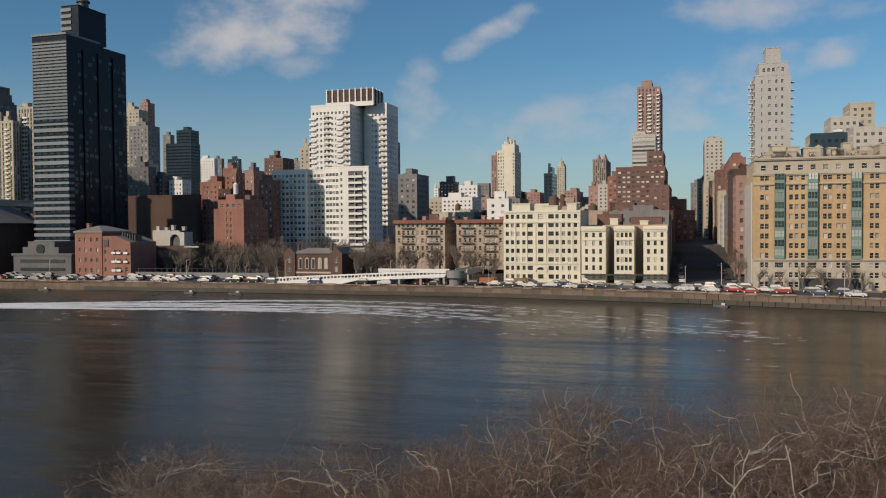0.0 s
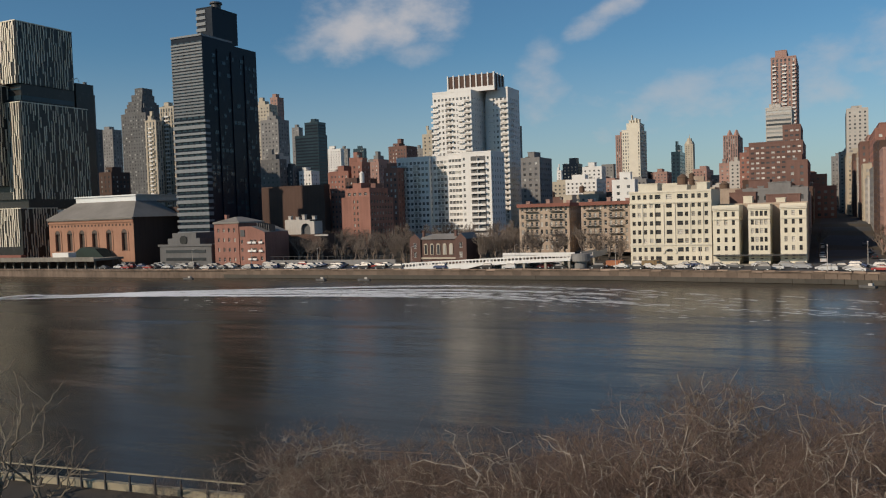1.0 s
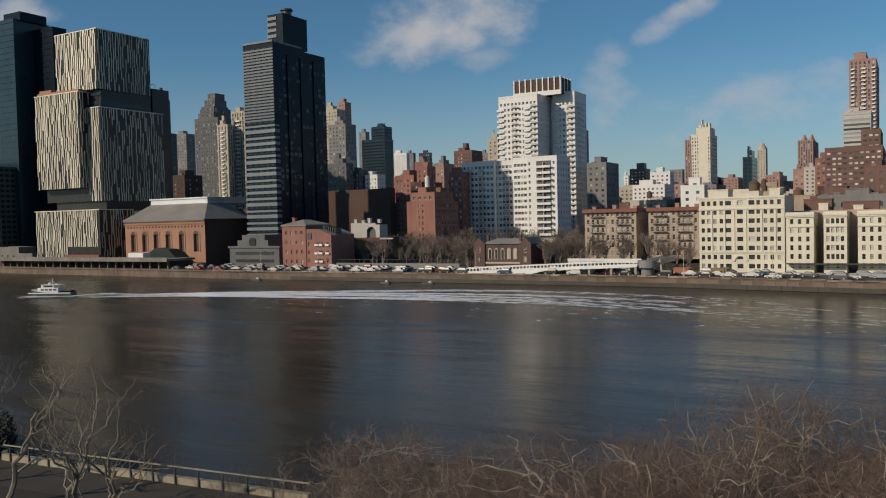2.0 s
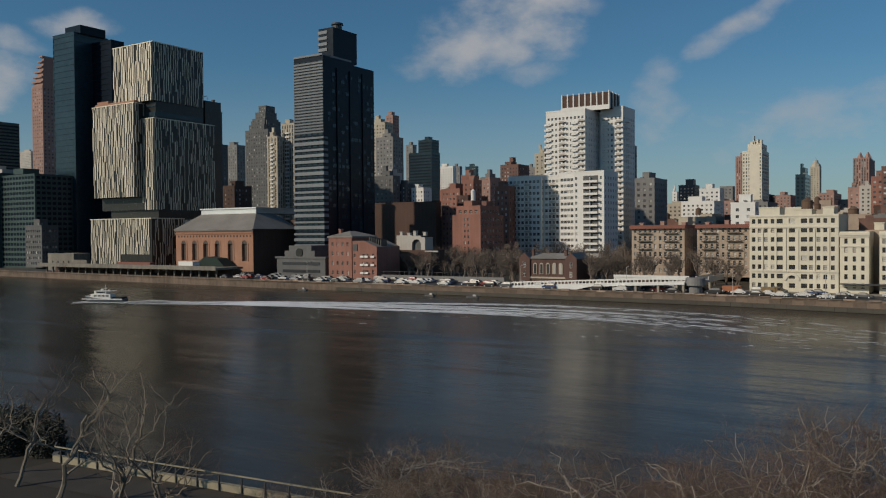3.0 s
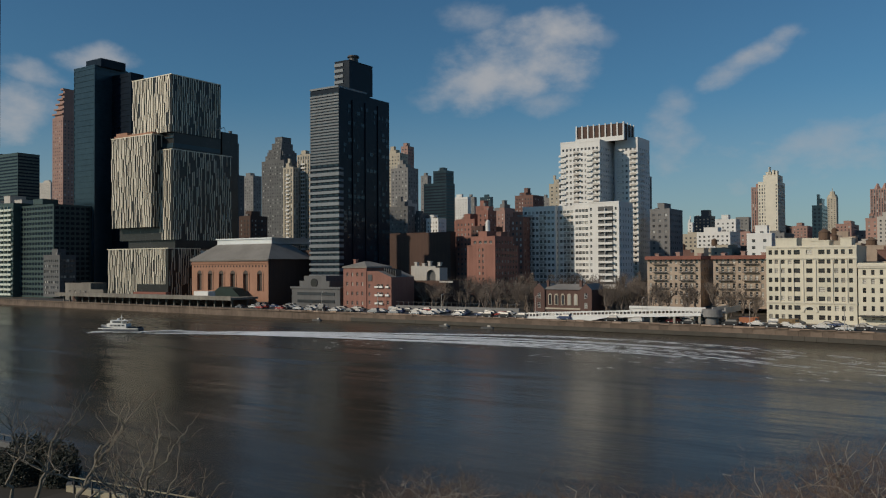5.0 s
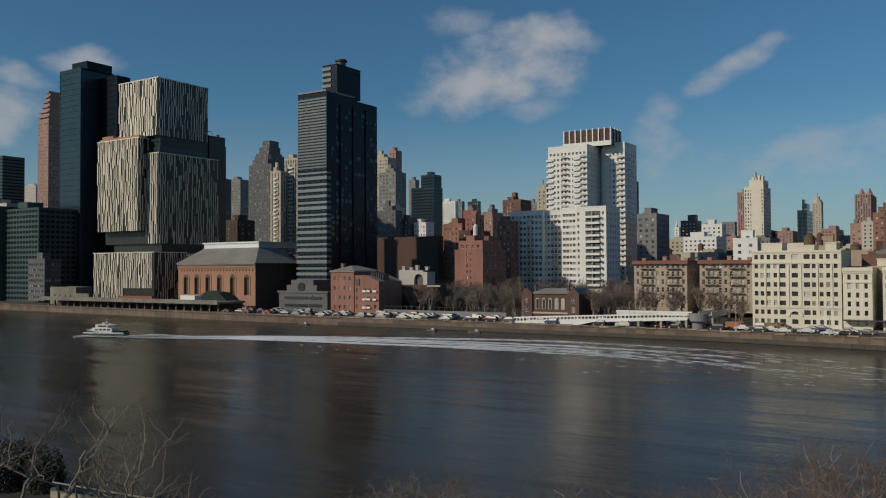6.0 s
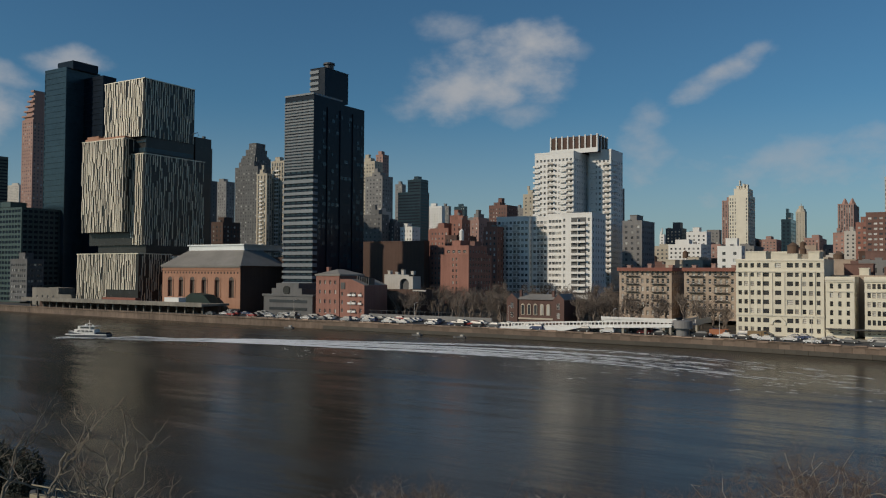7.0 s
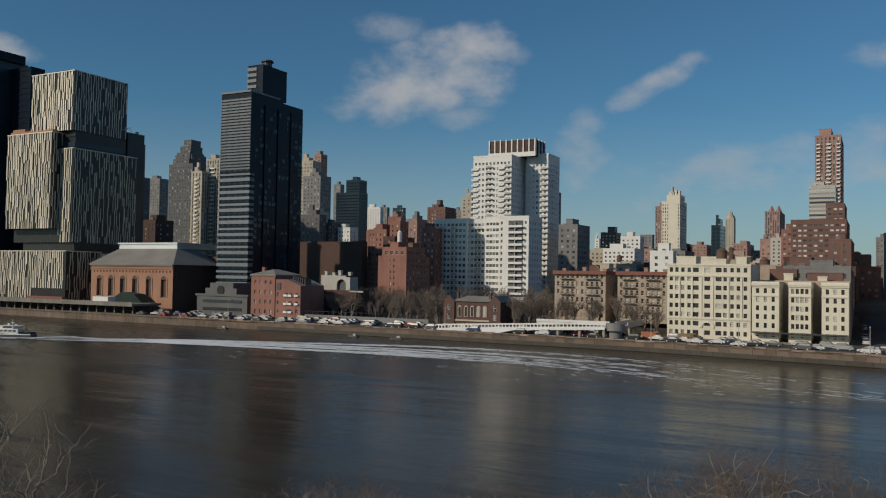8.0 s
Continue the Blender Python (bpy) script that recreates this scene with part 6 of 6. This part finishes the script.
WAKE = [(-239, 160.5), (-222, 168), (-190, 184), (-157, 194), (-118, 203), (-98, 204), (-73, 202), (-53, 197), (-38, 192), (-14, 185), (16, 176)]


def wake_y(x):
    for (xa, ya), (xb, yb) in zip(WAKE, WAKE[1:]):
        if xa <= x <= xb:
            return ya + (yb - ya) * (x - xa) / (xb - xa)
    return WAKE[-1][1]


def wake():
    """Foam on the water: a churned ribbon by the boat that breaks up into long flakes."""
    rnd = random.Random(8)
    s = Shape()

    def flake(x, y, length, width, z):
        t = math.atan2(wake_y(x + 2) - wake_y(x - 2), 4) + rnd.gauss(0, 0.04)
        c, d = math.cos(t), math.sin(t)
        k = 7
        pts = []
        for i in range(k):
            w = 2 * math.pi * i / k
            r = rnd.uniform(0.6, 1.1)
            u, v = length * 0.5 * r * math.cos(w), width * 0.5 * r * math.sin(w)
            pts.append((x + u * c - v * d, y + u * d + v * c, z))
        s.face(pts)
    lanes = [(rnd.uniform(-1, 1), rnd.uniform(0, 6.28), rnd.uniform(0.02, 0.06), rnd.uniform(0.55, 1.0)) for k in range(17)]
    for i in range(30000):
        x = -224 + 236 * rnd.random() ** 1.25
        far = (x + 224) / 236
        off, phase, rate, rich = rnd.choice(lanes)
        ebb = 1.0 if far < 0.36 else max(0.0, 1 - (far - 0.36) / 0.52) ** 2.3
        patch = 0.5 + 0.5 * math.sin(x * rate * 2.3 + phase * 3) if far > 0.2 else 1.0
        if rnd.random() > ebb * rich * (0.25 + 0.75 * patch) + 0.015:
            continue
        half = 2.0 + 13.0 * min(far / 0.45, 1.0) ** 0.8
        y = wake_y(x) + half * (off + 0.12 * math.sin(x * rate + phase)) + rnd.gauss(0, 0.35 + 0.7 * far)
        flake(x, y, rnd.uniform(2.0, 8.0), rnd.uniform(0.3, 1.1) * (1.0 - 0.55 * far), rnd.uniform(0.03, 0.14))
    for i in range(3600):
        x = rnd.uniform(-239, -196)
        hump = 0.5 * math.exp(-((x + 216) / 6) ** 2) + 0.25
        flake(x, wake_y(x) - 0.8 + rnd.gauss(0, 0.9), rnd.uniform(0.8, 2.6), rnd.uniform(0.6, 1.5), rnd.uniform(0.1, 0.15 + hump))
    for i in range(260):
        x = rnd.uniform(-160, 20)
        flake(x, wake_y(x) - abs(rnd.gauss(0, 16)) - 4, rnd.uniform(0.6, 3.0), rnd.uniform(0.12, 0.35), 0.04)
    tagged(part("wake", s, FOAM), "white foaming wake spread over dark water", "wake", "", "stuff")


wake()


# ---- bare trees ----
def bare_tree(seed, height, spread_r, depth=4, twigs=3, trunk_r=0.16, upright=0.5, kids_at=(6, 5, 5), crook=0.24, stout=(0.38, 0.55), wood_to=3, short=1.0):
    """Trunk and limbs in one shape, the crown of fine twigs in another, foot at the origin."""
    rnd = random.Random(seed)
    wood, fine = Shape(), Shape()

    def grow(p, d, length, r, level):
        n = 9 if level < 2 else (6 if level < 3 else 3)
        pts, rad = [p], [r]
        q = p.copy()
        way = d.copy()
        for i in range(n):
            way = (way + Vector((rnd.gauss(0, crook * 0.4), rnd.gauss(0, crook * 0.4), rnd.gauss(0.02, crook * 0.3) + 0.05 * upright))).normalized()
            d = (way + Vector((rnd.gauss(0, crook), rnd.gauss(0, crook), rnd.gauss(0, crook * 0.8)))).normalized()
            q = q + d * (length / n)
            pts.append(q.copy())
            rad.append(r * (1 - 0.55 * (i + 1) / n))
        (wood if level < wood_to else fine).tube(pts, rad, 6 if level == 0 else (4 if level < 3 else 3))
        if level >= depth:
            return
        kids = kids_at[level] if level < 3 else twigs
        for k in range(kids):
            f = rnd.uniform(0.35 if level else 0.3, 1.0)
            i = min(int(f * n), n - 1)
            base = pts[i].lerp(pts[i + 1], f * n - i)
            side = Vector((rnd.gauss(0, 1), rnd.gauss(0, 1), rnd.gauss(0.1, 0.5))).normalized()
            out = (d * rnd.uniform(0.5, 0.9) + side * rnd.uniform(0.5, 0.9) * spread_r + Vector((0, 0, 0.22 * upright))).normalized()
            grow(base, out, length * rnd.uniform(0.48, 0.72) * (short if level >= 2 else 1.0), r * rnd.uniform(*stout) * (0.55 if level == 2 else 1.0), level + 1)
    grow(Vector((0, 0, 0)), Vector((rnd.gauss(0, 0.08), rnd.gauss(0, 0.08), 1)).normalized(), height * 0.52, trunk_r, 0)
    top = max(v[2] for v in wood.v + fine.v)
    k = height / top
    for sh in (wood, fine):
        sh.v = [(x * k, y * k, z * k) for x, y, z in sh.v]
    return wood, fine


def plant_trees():
    rnd = random.Random(4)
    # near bank, dense crowns seen from above
    makers = []
    for seed in range(4):
        wood, fine = bare_tree(100 + seed, 9.5, 1.25, 5, 5, 0.072, 0.3, (8, 6, 5), 0.5, (0.44, 0.58), 3, 0.8)
        t = thing("bare_tree", "leafless brown tree with a dense twiggy crown on the near bank", "tree", group="near bank trees")
        part("trunk", wood, PALEBARK, t)
        part("crown", fine, TWIG, t)
        makers.append(t)
    used = set()

    def stand(pool, x, y, z, h):
        i = rnd.randrange(len(pool))
        spare = [k for k in range(len(pool)) if (id(pool), k) not in used]
        i = spare[0] if spare else i
        m = Matrix.Translation((x, y, z)) @ Matrix.Rotation(rnd.uniform(0, 6.28), 4, "Z") @ Matrix.Diagonal((h, h, h * rnd.uniform(0.92, 1.05), 1))
        if (id(pool), i) not in used:
            used.add((id(pool), i))
            pool[i].matrix_basis = m
        else:
            ob = copy_thing(pool[i], Matrix())
            ob.matrix_basis = m
    for k in range(64):
        x = -20 + 36 * (k + rnd.uniform(0.1, 0.9)) / 64
        y = rnd.uniform(25, 41)
        tall = 1.06 + 0.012 * (x + 8) + rnd.uniform(-0.16, 0.08)
        if x < -11:
            tall *= 0.84
        stand(makers, x, y, 3.4, tall)
    for x, y, h in ((-25.5, 37, 0.52), (-23, 40, 0.58), (-20.5, 35, 0.66), (-22, 32, 0.6), (-17, 33, 0.76), (-19, 38, 0.7), (-24, 34, 0.5), (-27.5, 40.5, 0.45), (-15, 30, 0.8), (-18, 29, 0.7), (-29, 40, 0.4)):
        stand(makers, x, y, 3.4, h)
    for k in range(14):
        stand(makers, rnd.uniform(-36, -27), rnd.uniform(43.5, 52.5), 2.4, rnd.uniform(0.3, 0.46))
    for k in range(12):
        stand(makers, rnd.uniform(-33, -18), rnd.uniform(31, 42), 3.4, rnd.uniform(0.42, 0.6))
    for k in range(16):
        stand(makers, -15 + 15.5 * (k + rnd.uniform(0.2, 0.8)) / 16, rnd.uniform(28, 34), 3.4, rnd.uniform(1.0, 1.09))
    # sparse dark trees by the promenade
    sparse = []
    for seed in range(3):
        wood, fine = bare_tree(210 + seed, 10.0, 1.0, 4, 2, 0.14, 0.45, (5, 4, 3), 0.25, (0.40, 0.54), 3, 0.8)
        t = thing("bare_tree", "dark leafless tree with sparse crooked limbs by the promenade", "tree", group="promenade trees")
        part("trunk", wood, BARK, t)
        part("crown", fine, TWIG, t)
        sparse.append(t)
    for x, y, h in ((-37.0, 29, 1.0), (-45.2, 32, 0.98), (-51.0, 32, 1.05), (-57.1, 33, 0.9), (-61.2, 34, 0.88), (-41.5, 31, 0.85)):
        stand(sparse, x, y, 3.4, h)
    # park and street trees across the river
    park = []
    for seed in range(4):
        wood, fine = bare_tree(300 + seed, 9.0, 1.0, 4, 4, 0.32, 0.6)
        t = thing("park_tree", "leafless grey-brown park tree across the river", "tree", group="park trees")
        part("trunk", wood, PARKTWIG, t)
        part("crown", fine, PARKTWIG, t)
        park.append(t)
    for k in range(190):
        x = rnd.uniform(-199, -66)
        y = rnd.uniform(268, 350)
        if (-145 < x < -117 and y < 290) or (x > -112 and y > 294) or (-230 < x < -200 and y < 284):
            continue
        stand(park, x, y, land_z(y) - 0.1, rnd.uniform(0.95, 1.5))
    for x in range(18, 64, 5):
        stand(park, x + rnd.uniform(-1, 1), 238.5 - 0.1 * (x - 18), 3.0, rnd.uniform(0.7, 0.95))
    for x, y, h in ((-62, 268, 0.9), (-64, 275, 1.0), (-66, 282, 1.1), (15, 285, 1.2), (14.6, 300, 1.3), (14, 262, 1.0), (-199, 290, 1.2), (-196, 300, 1.3), (-205, 310, 1.4), (-4, 300, 1.1), (-4, 318, 1.1), (-214, 300, 1.2), (-209, 318, 1.3), (-202, 325, 1.35), (-220, 312, 1.2), (-197, 310, 1.4), (-190, 320, 1.45), (-184, 308, 1.3), (-206, 292, 1.1), (-192, 295, 1.2)):
        stand(park, x, y, land_z(y) - 0.1, h)


plant_trees()


def evergreens():
    """Dark evergreen shrubs on the bank's bend past the end of the rail."""
    rnd = random.Random(17)
    leaf = mat("dark_evergreen_leaf", (0.018, 0.022, 0.014), 0.8, 0.4, 3.0, 0.5)
    for x, y, r, h in ((-63.5, 39.2, 1.5, 2.4), (-66.0, 40.8, 1.7, 2.9), (-68.8, 41.6, 1.6, 2.6), (-71.5, 41.2, 1.8, 3.0), (-66.5, 37.6, 1.5, 2.2), (-70.0, 38.4, 1.7, 2.4)):
        t = thing("shrub", "dark evergreen shrub on the near bank by the rail", "shrub", at=(x, y, 3.4), group="evergreen shrubs")
        s = Shape()
        for k in range(6):
            a = 1.05 * k
            s.tube([Vector((0, 0, 0)), Vector((0.4 * r * math.cos(a), 0.4 * r * math.sin(a), h * 0.45)), Vector((0.7 * r * math.cos(a), 0.7 * r * math.sin(a), h * 0.8))], [0.06, 0.04, 0.02], 4)
        part("stem", s, BARK, t)
        s = Shape()
        for k in range(1500):
            a, b, q = rnd.uniform(0, 6.28), rnd.uniform(0, 1), rnd.uniform(0.45, 1.0) ** 0.5
            c = Vector((r * q * math.cos(a) * math.sqrt(1 - b * b * 0.7), r * q * math.sin(a) * math.sqrt(1 - b * b * 0.7), 0.1 + h * b * q * rnd.uniform(0.85, 1.05)))
            u = Vector((rnd.gauss(0, 1), rnd.gauss(0, 1), rnd.gauss(0, 1))).normalized() * rnd.uniform(0.08, 0.17)
            v = u.orthogonal().normalized() * rnd.uniform(0.05, 0.09)
            s.face([c - u, c + v, c + u, c - v])
        part("foliage", s, leaf, t)


evergreens()


def park_pieces():
    """Retaining wall and fence of the park behind the highway."""
    t = thing("park_fence", "long low stone park wall with iron fence", "fence")
    s = Shape()
    s.box(-198, -143, 264.6, 265.2, 3.0, 5.0)
    part("wall", s, GREY, t)
    s = Shape()
    s.box(-198, -143, 264.85, 264.95, 6.3, 6.4)
    part("top_rail", s, DARKSTEEL, t)
    p = Shape()
    p.box(-0.06, 0.06, -0.06, 0.06, 0, 1.4)
    me = p.mesh("post", DARKSTEEL)
    for k in range(22):
        part("post", me, None, t, at=(-197 + 2.5 * k, 264.9, 5.0))


park_pieces()


def skiff(x, y, turn):
    t = thing("skiff", "small dark work skiff moored under the seawall", "boat", group="moored skiffs")
    s = Shape()
    for xa, xb, wa, wb in ((-2.2, -1.0, 0.15, 0.7), (-1.0, 2.0, 0.7, 0.75)):
        n = len(s.v)
        s.v += [(xa, -wa * 0.7, -0.1), (xa, -wa, 0.6), (xa, wa, 0.6), (xa, wa * 0.7, -0.1), (xb, -wb * 0.7, -0.1), (xb, -wb, 0.5), (xb, wb, 0.5), (xb, wb * 0.7, -0.1)]
        s.f += [(n, n + 4, n + 5, n + 1), (n + 2, n + 6, n + 7, n + 3), (n + 1, n + 5, n + 6, n + 2)]
        s.m += [0, 0, 0]
    s.face([(2.0, -0.52, -0.1), (2.0, 0.52, -0.1), (2.0, 0.75, 0.5), (2.0, -0.75, 0.5)])
    part("hull", s, DARKSTONE, t)
    s = Shape()
    s.box(0.2, 1.2, -0.4, 0.4, 0.5, 1.1)
    part("console", s, PALE, t)
    t.matrix_basis = Matrix.Translation((x, y, 0.02)) @ Matrix.Rotation(radians(turn), 4, "Z")


for sx, back, turn in ((-213.5, 5.5, 4), (-154.5, 7.0, -8), (-138.0, 6.5, 12), (7.5, 6.0, -30)):
    skiff(sx, shore(sx) - back, turn)
